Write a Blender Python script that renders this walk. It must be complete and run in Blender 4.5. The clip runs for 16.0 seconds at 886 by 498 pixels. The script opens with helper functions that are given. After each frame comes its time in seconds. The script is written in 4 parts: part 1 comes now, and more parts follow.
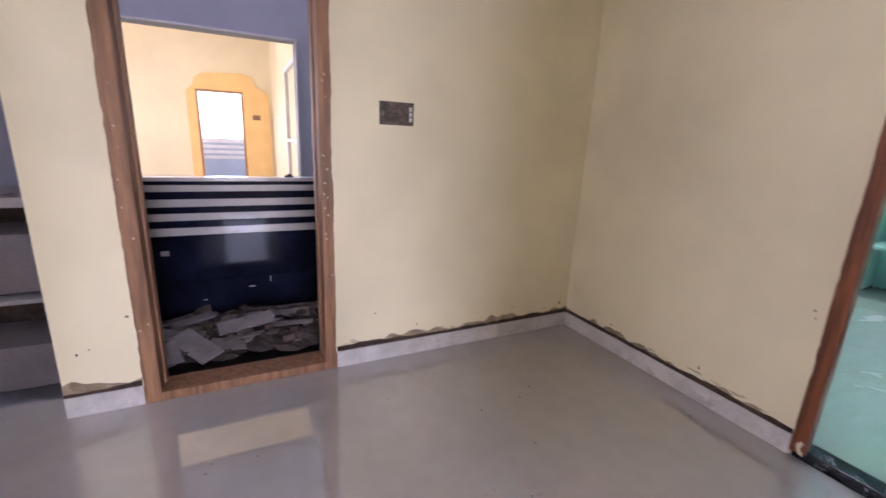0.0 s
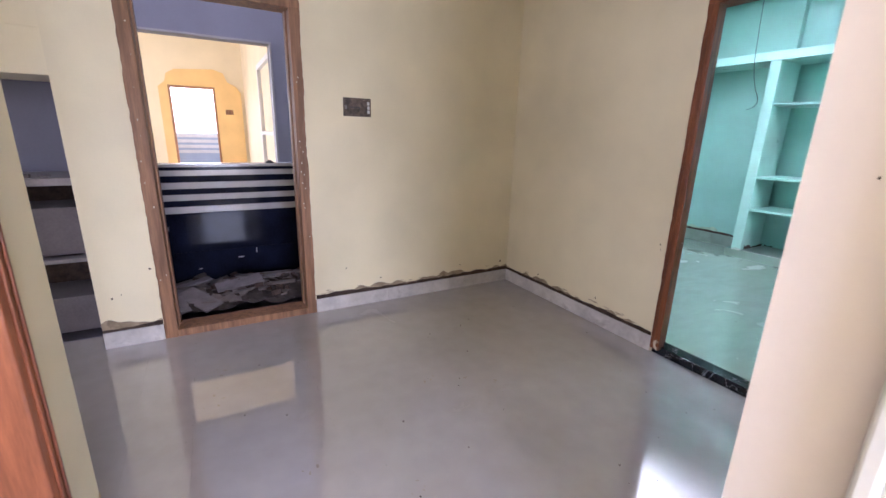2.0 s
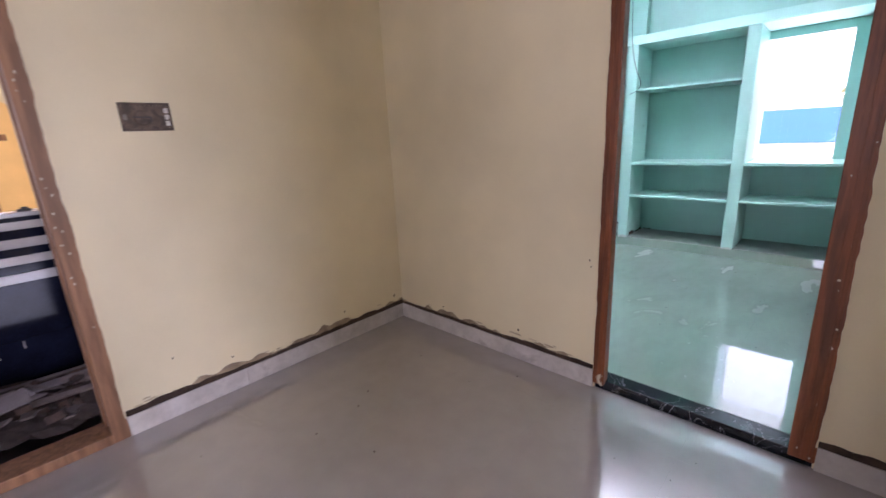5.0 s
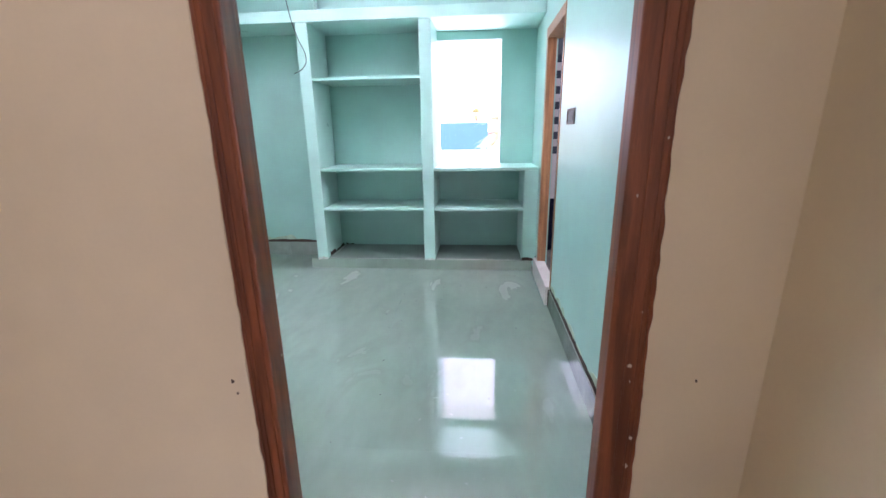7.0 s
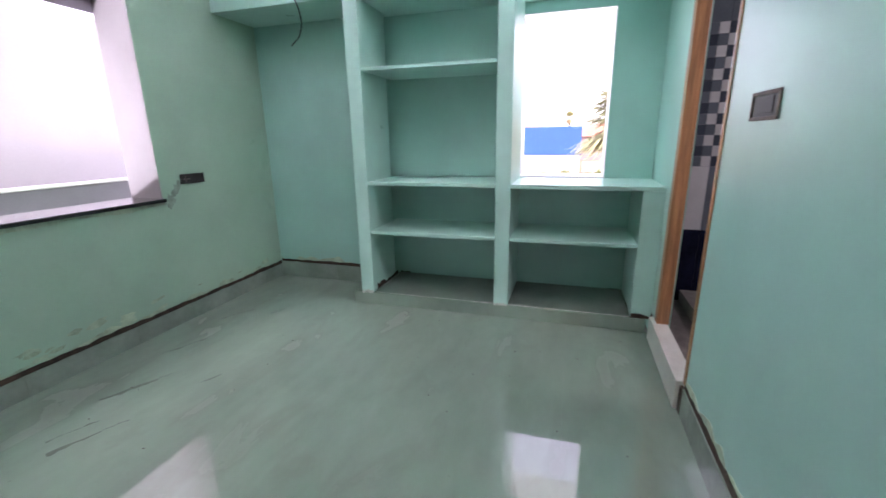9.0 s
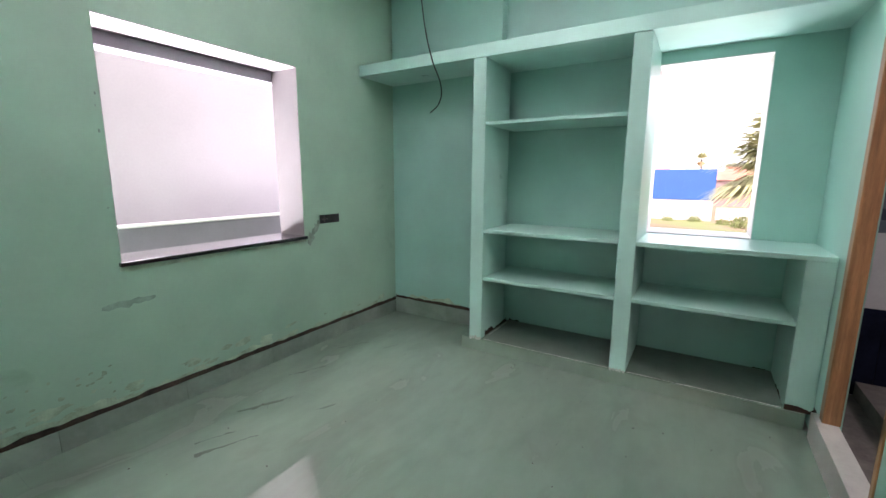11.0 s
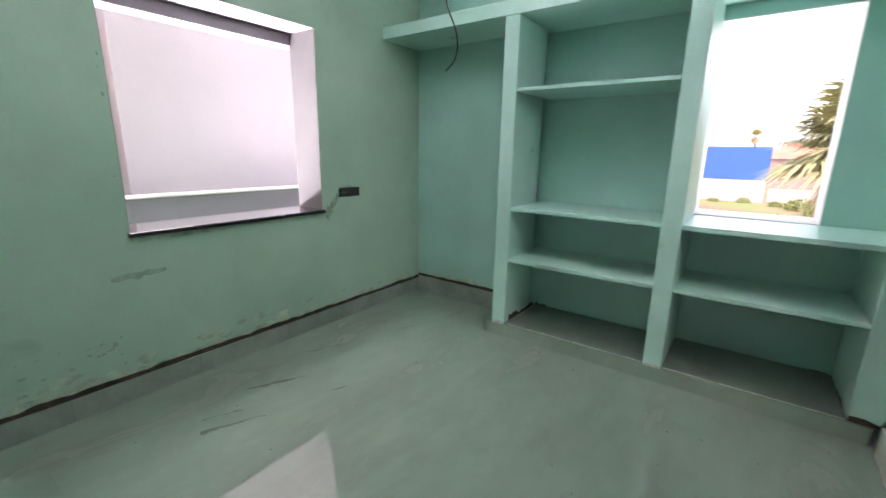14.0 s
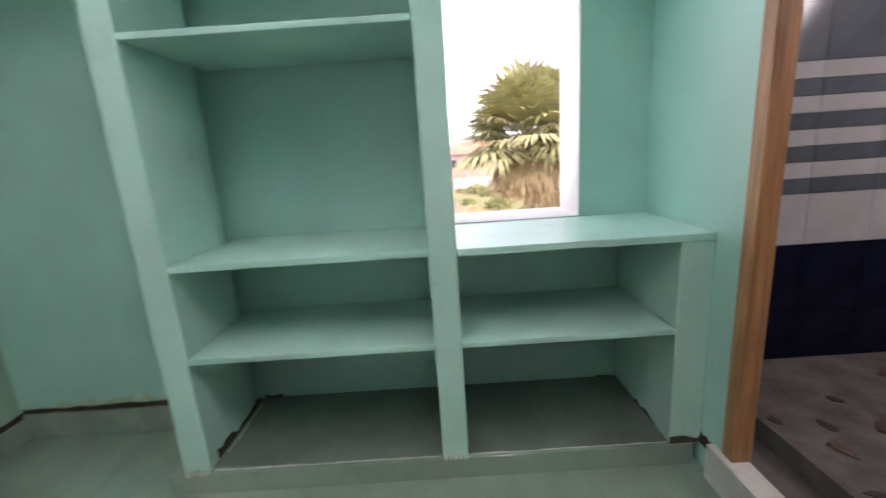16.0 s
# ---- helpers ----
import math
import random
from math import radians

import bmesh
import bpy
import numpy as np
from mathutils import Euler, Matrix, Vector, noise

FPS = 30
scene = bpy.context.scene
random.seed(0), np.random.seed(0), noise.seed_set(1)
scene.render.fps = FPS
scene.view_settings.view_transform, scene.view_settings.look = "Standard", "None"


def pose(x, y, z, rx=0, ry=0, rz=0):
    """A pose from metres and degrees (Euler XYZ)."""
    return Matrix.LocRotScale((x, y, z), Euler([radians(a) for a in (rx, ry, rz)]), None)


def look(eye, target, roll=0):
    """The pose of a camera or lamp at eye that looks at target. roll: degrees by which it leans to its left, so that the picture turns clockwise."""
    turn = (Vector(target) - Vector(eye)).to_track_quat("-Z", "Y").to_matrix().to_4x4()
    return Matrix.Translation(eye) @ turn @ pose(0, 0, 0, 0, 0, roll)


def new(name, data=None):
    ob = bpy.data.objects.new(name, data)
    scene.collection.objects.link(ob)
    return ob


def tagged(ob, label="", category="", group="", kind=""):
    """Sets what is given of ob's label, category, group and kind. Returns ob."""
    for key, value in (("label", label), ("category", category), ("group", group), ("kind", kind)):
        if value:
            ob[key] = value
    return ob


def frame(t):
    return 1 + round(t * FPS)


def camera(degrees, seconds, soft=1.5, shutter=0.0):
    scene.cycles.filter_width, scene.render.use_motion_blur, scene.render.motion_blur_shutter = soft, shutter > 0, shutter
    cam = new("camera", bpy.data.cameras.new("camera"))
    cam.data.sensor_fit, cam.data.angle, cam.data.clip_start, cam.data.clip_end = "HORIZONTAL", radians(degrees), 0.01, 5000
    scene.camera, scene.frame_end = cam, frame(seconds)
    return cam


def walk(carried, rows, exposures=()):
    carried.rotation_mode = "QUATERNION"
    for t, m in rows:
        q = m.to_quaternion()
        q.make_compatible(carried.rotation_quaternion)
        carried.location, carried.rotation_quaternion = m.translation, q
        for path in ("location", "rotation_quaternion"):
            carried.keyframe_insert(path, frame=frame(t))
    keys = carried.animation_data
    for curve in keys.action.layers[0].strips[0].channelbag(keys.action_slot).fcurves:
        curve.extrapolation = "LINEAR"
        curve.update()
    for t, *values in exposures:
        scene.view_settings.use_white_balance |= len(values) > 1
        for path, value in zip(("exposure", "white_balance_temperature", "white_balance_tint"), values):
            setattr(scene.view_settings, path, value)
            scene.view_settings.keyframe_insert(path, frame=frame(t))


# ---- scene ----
cam = camera(93.6, 16.0, soft=1.5, shutter=0.25)
PATH = [
    (0, (0.097, 0.606, 1.411), (-1.64, 1.463, 0.914), 2.5),
    (0.5, (0.256, 0.646, 1.39), (-1.343, 1.719, 0.848), 2.6),
    (1, (0.388, 0.667, 1.407), (-1.275, 1.688, 0.967), 2.4),
    (1.5, (0.619, 0.608, 1.393), (-1.101, 1.5, 0.896), 1.7),
    (2, (0.826, 0.444, 1.38), (-0.854, 1.392, 0.851), 1.5),
    (2.5, (0.966, 0.341, 1.422), (-0.678, 1.344, 0.884), 1.3),
    (3, (0.98, 0.312, 1.414), (-0.648, 1.349, 0.89), 1.5),
    (3.2, (0.962, 0.31, 1.414), (-0.669, 1.343, 0.891), 1.4),
    (5.3, (0.044, 1.056, 1.397), (-1.147, 2.583, 0.895), -3.5),
    (5.5, (0.006, 1.158, 1.407), (-1.046, 2.788, 0.922), -3.4),
    (6, (-0.034, 1.481, 1.384), (-0.689, 3.303, 0.88), -2.5),
    (6.5, (-0.128, 1.825, 1.345), (-0.466, 3.724, 0.819), -1.3),
    (7, (-0.142, 2.078, 1.328), (-0.314, 3.995, 0.785), -0.9),
    (7.5, (-0.128, 2.399, 1.325), (-0.277, 4.316, 0.776), -0.5),
    (8, (-0.153, 2.693, 1.289), (-0.25, 4.608, 0.72), 0.2),
    (8.5, (-0.155, 2.944, 1.311), (-0.386, 4.851, 0.756), -0.2),
    (9, (-0.181, 3.075, 1.322), (-0.745, 4.923, 0.804), -0.9),
    (9.5, (-0.21, 3.108, 1.32), (-1.154, 4.816, 0.882), -1.1),
    (9.7, (-0.239, 3.101, 1.333), (-1.315, 4.74, 0.936), -0.8),
    (11.8, (-0.228, 3.074, 1.41), (-1.147, 4.817, 1.072), 2.2),
    (12, (-0.218, 3.072, 1.395), (-0.919, 4.903, 1.002), 2.0),
    (12.5, (-0.118, 3.023, 1.343), (-0.286, 4.942, 0.808), 1.7),
    (13, (-0.12, 2.981, 1.328), (-0.158, 4.884, 0.713), 1.8),
    (13.5, (-0.195, 3.052, 1.371), (-0.746, 4.889, 0.805), 1.1),
    (14, (-0.281, 3.275, 1.385), (-1.431, 4.846, 0.928), 1.0),
    (14.5, (-0.407, 3.493, 1.371), (-1.665, 4.993, 0.959), 0.6),
    (15, (-0.498, 3.826, 1.387), (-1.55, 5.477, 0.973), -2.5),
    (15.5, (-0.55, 4.122, 1.358), (-1.249, 5.948, 0.938), -3.7),
    (16, (-0.6, 4.415, 1.349), (-0.609, 6.365, 0.905), -3.8),
]
EXPO = [(0.0, 3.74, 5650, 30), (1.0, 3.55, 5600, 30), (2.0, 3.75, 5500, 27), (2.6, 3.5, 5550, 27), (3.2, 3.36, 5550, 27), (5.3, 3.55, 5800, 35), (6.6, 3.65, 5950, 38), (7.5, 3.52, 6100, 40), (8.2, 3.05, 6250, 39), (9.0, 2.9, 6350, 36), (9.7, 2.75, 6600, 28),
        (11.8, 2.75, 6650, 29), (13.0, 2.72, 6600, 37), (13.6, 2.78, 6600, 34), (14.5, 2.58, 6800, 25), (16.0, 2.65, 6750, 30)]
walk(cam, [(t, look(eye, target, roll)) for t, eye, target, roll in PATH], EXPO)

# ---- light ----
SUN_ELEV, SUN_TURN = radians(58), radians(150)
world = bpy.data.worlds.new("sky")
scene.world = world
world.use_nodes = True
wn = world.node_tree
sky = wn.nodes.new("ShaderNodeTexSky")
sky.sky_type, sky.sun_disc = "NISHITA", False
sky.sun_elevation, sky.sun_rotation = SUN_ELEV, SUN_TURN
sky.dust_density, sky.air_density = 2.0, 0.8
wn.nodes["Background"].inputs["Strength"].default_value = 0.15
haze = wn.nodes.new("ShaderNodeHueSaturation")
haze.inputs["Saturation"].default_value = 0.3
wn.links.new(sky.outputs[0], haze.inputs["Color"])
wn.links.new(haze.outputs[0], wn.nodes["Background"].inputs["Color"])
sun = new("sun", bpy.data.lights.new("sun", "SUN"))
sun.data.energy, sun.data.angle, sun.data.color = 0.8, radians(14), (1.0, 0.93, 0.84)
toward = Vector((math.sin(SUN_TURN) * math.cos(SUN_ELEV), math.cos(SUN_TURN) * math.cos(SUN_ELEV), math.sin(SUN_ELEV)))
sun.matrix_world = look(toward * 30, (0, 0, 0))


def area_lamp(name, eye, target, w, h, watts, color=(1, 0.97, 0.94)):
    lamp = new(name, bpy.data.lights.new(name, "AREA"))
    lamp.data.shape, lamp.data.size, lamp.data.size_y = "RECTANGLE", w, h
    lamp.data.energy, lamp.data.color = watts, color
    lamp.matrix_world = look(eye, target)
    return lamp


# added area lamps; the passage's stands at its end window behind the walk
area_lamp("daylight_passage", (3.15, 0.64, 1.25), (0, 0.75, 1.25), 0.85, 1.5, 6.6, (0.93, 0.95, 1.0))
# added unseen lamp by the hall's solid side wall, brightens the yellow hall
area_lamp("fill_hall", (-8.5, -3.3, 1.7), (-8.5, 0, 1.5), 3.0, 1.4, 17)
# added above the lintel out of view, stands in for sky light
area_lamp("daylight_side_window", (-4.0, 4.6, 3.2), (-1.2, 4.6, 0.6), 1.4, 1.2, 12.0)
# two added lamps hidden below the sills, aimed up to fill the bedroom
area_lamp("fill_below_bedroom_window", (-0.25, 8.2, -0.3), (-0.5, 4.2, 2.6), 2.4, 0.9, 32, (0.88, 0.94, 1.0))
side_fill = area_lamp("fill_below_side_window", (-4.24, 4.6, 0.40), (-3.24, 4.6, 1.40), 1.5, 0.25, 23, (0.94, 0.96, 1.0))
side_fill.data.spread = radians(58)
# added unseen lamp, brightens the cream north wall through the side doorway
area_lamp("fill_side_room", (0.5, -1.95, 1.5), (-0.55, 3.0, 1.3), 1.1, 1.3, 4.4, (0.95, 0.96, 1.0))
# added unseen lamp before a solid wall, lifts the kitchen corner
area_lamp("fill_kitchen", (-1.5, -3.0, 1.7), (-1.4, 0, 1.4), 1.2, 1.2, 1.3)
# added fill inside the bathroom, no window is built for it
area_lamp("fill_bathroom", (2.1, 5.0, 2.2), (1.0, 5.9, 0.8), 0.6, 0.5, 4.0)

# ---- materials ----


def node_mat(name, base, rough=0.6, spread=0.06, scale=3.0, fine=60.0, bump=0.05, metal=0.0, stain=None, stain_at=0.62,
             stain_scale=2.0, per_piece=0.0, coat=0.0, spec=0.5, rough_spread=0.08, stretch=None, placed=False, grit=0.35):
    """A painted, stone or wooden surface: broad and fine mottling, stains with soft edges, relief."""
    m = bpy.data.materials.new(name)
    m.use_nodes = True
    nt = m.node_tree
    L, N = nt.links.new, nt.nodes.new
    bsdf = nt.nodes["Principled BSDF"]
    geo = N("ShaderNodeTexCoord")
    vec = N("ShaderNodeNewGeometry").outputs["Position"] if placed else geo.outputs["Object"]
    if stretch:
        mp = N("ShaderNodeMapping")
        mp.inputs["Scale"].default_value = stretch
        L(vec, mp.inputs["Vector"])
        vec = mp.outputs["Vector"]
    big, small = N("ShaderNodeTexNoise"), N("ShaderNodeTexNoise")
    for n, s, d in ((big, scale, 5), (small, fine, 3)):
        n.inputs["Scale"].default_value, n.inputs["Detail"].default_value = s, d
        L(vec, n.inputs["Vector"])
    mix = N("ShaderNodeMath")
    mix.operation = "MULTIPLY_ADD"
    L(small.outputs["Fac"], mix.inputs[0])
    mix.inputs[1].default_value = grit
    L(big.outputs["Fac"], mix.inputs[2])
    ramp = N("ShaderNodeValToRGB")
    lo = [max(0.0, c * (1 - 2.2 * spread)) for c in base]
    hi = [min(1.0, c * (1 + 1.6 * spread)) for c in base]
    ramp.color_ramp.elements[0].position, ramp.color_ramp.elements[0].color = 0.38 - (0.35 - grit) / 2, (*lo, 1)
    ramp.color_ramp.elements[1].position, ramp.color_ramp.elements[1].color = 0.95 - (0.35 - grit) / 2, (*hi, 1)
    L(mix.outputs[0], ramp.inputs["Fac"])
    col = ramp.outputs["Color"]
    if stain:
        st = N("ShaderNodeTexNoise")
        st.inputs["Scale"].default_value, st.inputs["Detail"].default_value, st.inputs["Distortion"].default_value = stain_scale, 7, 0.6
        L(vec, st.inputs["Vector"])
        sr = N("ShaderNodeMapRange")
        sr.inputs["From Min"].default_value, sr.inputs["From Max"].default_value = stain_at, stain_at + 0.12
        sr.inputs["To Max"].default_value = 0.7
        L(st.outputs["Fac"], sr.inputs["Value"])
        mx = N("ShaderNodeMix")
        mx.data_type = "RGBA"
        L(sr.outputs["Result"], mx.inputs["Factor"])
        L(col, mx.inputs["A"])
        mx.inputs["B"].default_value = (*stain, 1)
        col = mx.outputs["Result"]
    if per_piece:
        info, hsv, mr = N("ShaderNodeObjectInfo"), N("ShaderNodeHueSaturation"), N("ShaderNodeMapRange")
        mr.inputs["To Min"].default_value, mr.inputs["To Max"].default_value = 1 - per_piece, 1 + per_piece
        L(info.outputs["Random"], mr.inputs["Value"])
        L(mr.outputs["Result"], hsv.inputs["Value"])
        L(col, hsv.inputs["Color"])
        col = hsv.outputs["Color"]
    L(col, bsdf.inputs["Base Color"])
    rr = N("ShaderNodeMapRange")
    rr.inputs["To Min"].default_value, rr.inputs["To Max"].default_value = max(0.02, rough - rough_spread), min(1, rough + rough_spread)
    L(mix.outputs[0], rr.inputs["Value"])
    gloss = rr.outputs["Result"]
    if stain and coat:
        dust = N("ShaderNodeMath")
        dust.operation = "MULTIPLY_ADD"
        L(sr.outputs["Result"], dust.inputs[0])
        dust.inputs[1].default_value = 0.09
        L(gloss, dust.inputs[2])
        gloss = dust.outputs[0]
        veil = N("ShaderNodeMapRange")
        veil.inputs["To Min"].default_value, veil.inputs["To Max"].default_value = coat, coat * 0.97
        L(sr.outputs["Result"], veil.inputs["Value"])
        L(veil.outputs["Result"], bsdf.inputs["Coat Weight"])
    L(gloss, bsdf.inputs["Roughness"])
    bsdf.inputs["Metallic"].default_value = metal
    bsdf.inputs["Specular IOR Level"].default_value = spec
    if not (stain and coat):
        bsdf.inputs["Coat Weight"].default_value = coat
    bsdf.inputs["Coat Roughness"].default_value = 0.006
    if bump:
        bp = N("ShaderNodeBump")
        bp.inputs["Strength"].default_value, bp.inputs["Distance"].default_value = bump, 0.004
        L(mix.outputs[0], bp.inputs["Height"])
        L(bp.outputs["Normal"], bsdf.inputs["Normal"])
    return m


def wood_mat(name, dark, light, rough=0.4):
    m = node_mat(name, light, rough=rough, spread=0.22, scale=5.0, fine=50.0, bump=0.15, stretch=(9, 9, 0.7), stain=dark,
                 stain_at=0.5, stain_scale=2.6)
    return m


CREAM = node_mat("cream_wall_paint", (0.75, 0.665, 0.455), rough=0.5, spread=0.085, scale=1.1, fine=90, bump=0.03, grit=0.08)
PALE_PASSAGE = node_mat("pale_pinkish_wall_paint", (0.80, 0.715, 0.655), rough=0.55, spread=0.06, scale=1.6, fine=90, bump=0.03, grit=0.08)
MINT = node_mat("mint_wall_paint", (0.34, 0.605, 0.53), rough=0.36, spread=0.08, scale=1.4, fine=80, bump=0.03, grit=0.08)
MINT_OLD = node_mat("scuffed_mint_paint", (0.35, 0.52, 0.405), rough=0.45, spread=0.085, scale=1.5, fine=45, bump=0.03, grit=0.12,
                    stain=(0.25, 0.385, 0.285), stain_at=0.66, stain_scale=3.4)
MINT_SHELF = node_mat("pale_mint_shelf_paint", (0.44, 0.70, 0.62), rough=0.3, spread=0.06, scale=3, fine=80, bump=0.03, grit=0.1)
WHITE = node_mat("white_ceiling_paint", (0.74, 0.73, 0.70), rough=0.7, spread=0.03, scale=2)
# white plaster with its colour pulled down to grey, offsets the light on it
REVEAL = node_mat("darkened_white_plaster", (0.22, 0.205, 0.205), rough=0.65, spread=0.04, scale=4)
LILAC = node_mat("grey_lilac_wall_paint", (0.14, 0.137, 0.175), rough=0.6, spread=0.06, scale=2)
PINK = node_mat("pale_pink_outer_wall", (0.46, 0.425, 0.45), rough=0.75, spread=0.04, scale=1.2, fine=40)
PARAPET = node_mat("lilac_grey_parapet_plaster", (0.21, 0.195, 0.22), rough=0.8, spread=0.07, scale=2.5)
GREYWALL = node_mat("grey_plaster", (0.27, 0.255, 0.285), rough=0.8, spread=0.07, scale=2.5)
YELLOW = node_mat("yellow_wall_paint", (0.80, 0.69, 0.46), rough=0.6, spread=0.04, scale=1.5)
AMBER = node_mat("amber_arch_paint", (0.85, 0.57, 0.22), rough=0.6, spread=0.05, scale=2)
TILE = node_mat("polished_floor_tile", (0.38, 0.355, 0.357), rough=0.22, spread=0.08, scale=1.3, fine=9, bump=0.0, per_piece=0.008,
                coat=0.9, spec=0.1, rough_spread=0.025, placed=True, stain=(0.345, 0.315, 0.30), stain_at=0.60, stain_scale=2.2)
# pale tile; the mint walls' green reflection is put into its base colour
TILE_MINT = node_mat("polished_tile_reflected_green", (0.25, 0.325, 0.265), rough=0.22, spread=0.08, scale=1.2, fine=9, bump=0.0, per_piece=0.008,
                     coat=0.9, spec=0.1, rough_spread=0.025, placed=True, stretch=(1.7, 0.75, 1.0), stain=(0.215, 0.255, 0.212), stain_at=0.56, stain_scale=2.0)
for m in (TILE, TILE_MINT):
    m.node_tree.nodes["Principled BSDF"].inputs["Coat IOR"].default_value = 2.3
TILE.node_tree.nodes["Principled BSDF"].inputs["Coat IOR"].default_value = 2.35
BED = node_mat("grey_tile_bed", (0.36, 0.345, 0.335), rough=0.8)
SKIRT = node_mat("marbled_skirting_tile", (0.56, 0.53, 0.51), rough=0.2, spread=0.12, scale=6, fine=30, bump=0.02, per_piece=0.06,
                 stain=(0.34, 0.31, 0.29), stain_at=0.58, stain_scale=6)
SKIRT_MINT = node_mat("greenish_skirting_tile", (0.26, 0.315, 0.27), rough=0.1, spread=0.1, scale=5, fine=30, bump=0.02, per_piece=0.05)
GAP = node_mat("dark_joints_and_shade", (0.055, 0.034, 0.024), rough=0.95, spread=0.3, scale=20, bump=0.4)
SMEAR = node_mat("dried_cement_smear", (0.34, 0.26, 0.17), rough=0.9, spread=0.22, scale=12, fine=90, bump=0.3,
                 stain=(0.17, 0.13, 0.08), stain_at=0.55, stain_scale=9)
SMEAR_MINT = node_mat("cement_smear_on_mint", (0.40, 0.51, 0.38), rough=0.9, spread=0.2, scale=10, fine=90, bump=0.3,
                      stain=(0.27, 0.31, 0.21), stain_at=0.58, stain_scale=8)
WOOD = wood_mat("red_brown_door_wood", (0.09, 0.025, 0.008), (0.225, 0.068, 0.022))
WOOD_TAN = wood_mat("tan_door_wood", (0.15, 0.072, 0.032), (0.28, 0.14, 0.068), 0.5)
WOOD_RED = wood_mat("red_varnished_wood", (0.14, 0.045, 0.02), (0.26, 0.085, 0.035), 0.35)
WOOD_PINK = wood_mat("pinkish_primed_wood", (0.30, 0.14, 0.12), (0.38, 0.19, 0.165), 0.6)
WOOD_ORANGE = wood_mat("orange_varnished_wood", (0.28, 0.12, 0.05), (0.42, 0.20, 0.09), 0.4)
SPLAT = node_mat("dried_paint_splash", (0.60, 0.53, 0.40), rough=0.7, bump=0.2)
GRANITE = node_mat("black_granite", (0.018, 0.020, 0.024), rough=0.1, spread=0.5, scale=14, fine=160, bump=0, coat=1.0,
                   stain=(0.34, 0.34, 0.35), stain_at=0.665, stain_scale=5)


def veined(name, base, vein):
    """Polished black stone with thin crooked pale veins."""
    m = node_mat(name, base, rough=0.12, spread=0.4, scale=12, fine=120, bump=0)
    nt = m.node_tree
    L, N = nt.links.new, nt.nodes.new
    bsdf = nt.nodes["Principled BSDF"]
    old = bsdf.inputs["Base Color"].links[0].from_socket
    tc, nz, dist, lim = N("ShaderNodeTexCoord"), N("ShaderNodeTexNoise"), N("ShaderNodeMath"), N("ShaderNodeMapRange")
    nz.inputs["Scale"].default_value, nz.inputs["Detail"].default_value, nz.inputs["Distortion"].default_value = 5.0, 6.0, 1.6
    L(tc.outputs["Object"], nz.inputs["Vector"])
    dist.operation = "COMPARE"
    dist.inputs[1].default_value, dist.inputs[2].default_value = 0.5, 0.0035
    L(nz.outputs["Fac"], dist.inputs[0])
    mx = N("ShaderNodeMix")
    mx.data_type = "RGBA"
    L(dist.outputs[0], mx.inputs["Factor"])
    L(old, mx.inputs["A"])
    mx.inputs["B"].default_value = (*vein, 1)
    L(mx.outputs["Result"], bsdf.inputs["Base Color"])
    nt.nodes.remove(lim)
    return m


VEINED = veined("black_veined_granite", (0.015, 0.017, 0.022), (0.28, 0.28, 0.29))
SHELF_FLOOR = node_mat("dull_grey_green_stone", (0.145, 0.185, 0.155), rough=0.35, spread=0.14, scale=5, fine=70, bump=0.05,
                       stain=(0.10, 0.125, 0.105), stain_at=0.6, stain_scale=4)
KITCHEN = node_mat("rough_dark_cement", (0.13, 0.11, 0.11), rough=0.85, spread=0.15, scale=4, bump=0.2)
GREYSLAB = node_mat("grey_stone_slab", (0.24, 0.215, 0.22), rough=0.4, spread=0.12, scale=7)
NAVY = node_mat("navy_glazed_tile", (0.010, 0.012, 0.026), rough=0.02, spread=0.3, scale=4, bump=0.0, per_piece=0.04, spec=0.1)
PALETILE = node_mat("pale_grey_glazed_tile", (0.52, 0.50, 0.50), rough=0.12, spread=0.06, scale=6, bump=0.0, per_piece=0.06)
BLUETILE = node_mat("blue_grey_glazed_tile", (0.12, 0.135, 0.155), rough=0.12, spread=0.1, scale=6, bump=0.0, per_piece=0.12)
SLATE = node_mat("slate_blue_glazed_tile", (0.05, 0.058, 0.075), rough=0.12, spread=0.1, scale=6, bump=0.0, per_piece=0.12)
STONE = node_mat("pale_stone_sill", (0.60, 0.58, 0.54), rough=0.3, spread=0.08, scale=8)
# kept very dark so the mound also paints the shaded voids between shards
DEBRIS = node_mat("dark_rubble_and_voids", (0.07, 0.054, 0.048), rough=0.95, spread=0.25, scale=9, fine=70, bump=0.6)
ROUGH_FLOOR = node_mat("rough_mortar_screed", (0.15, 0.13, 0.12), rough=0.95, spread=0.22, scale=7, fine=60, bump=0.5,
                       stain=(0.09, 0.075, 0.065), stain_at=0.55, stain_scale=4)
PALEBLUE = node_mat("pale_blue_grey_tile", (0.26, 0.30, 0.38), rough=0.3, spread=0.06, scale=3)
SHARD = node_mat("broken_tile_face", (0.175, 0.145, 0.135), rough=0.5, spread=0.18, scale=8, bump=0.1, per_piece=0.4,
                 stain=(0.12, 0.09, 0.075), stain_at=0.55, stain_scale=7)
BOARD = node_mat("broken_cement_board", (0.215, 0.19, 0.195), rough=0.6, spread=0.14, scale=9, bump=0.15, per_piece=0.25)
BRICK = node_mat("broken_brick", (0.11, 0.075, 0.062), rough=0.95, spread=0.2, scale=14, bump=0.5, per_piece=0.2)
RUSTY = node_mat("dull_brown_box_metal", (0.13, 0.095, 0.07), rough=0.55, metal=0.3, spread=0.3, scale=25, bump=0.2, stain=(0.045, 0.035, 0.03), stain_at=0.5, stain_scale=22)
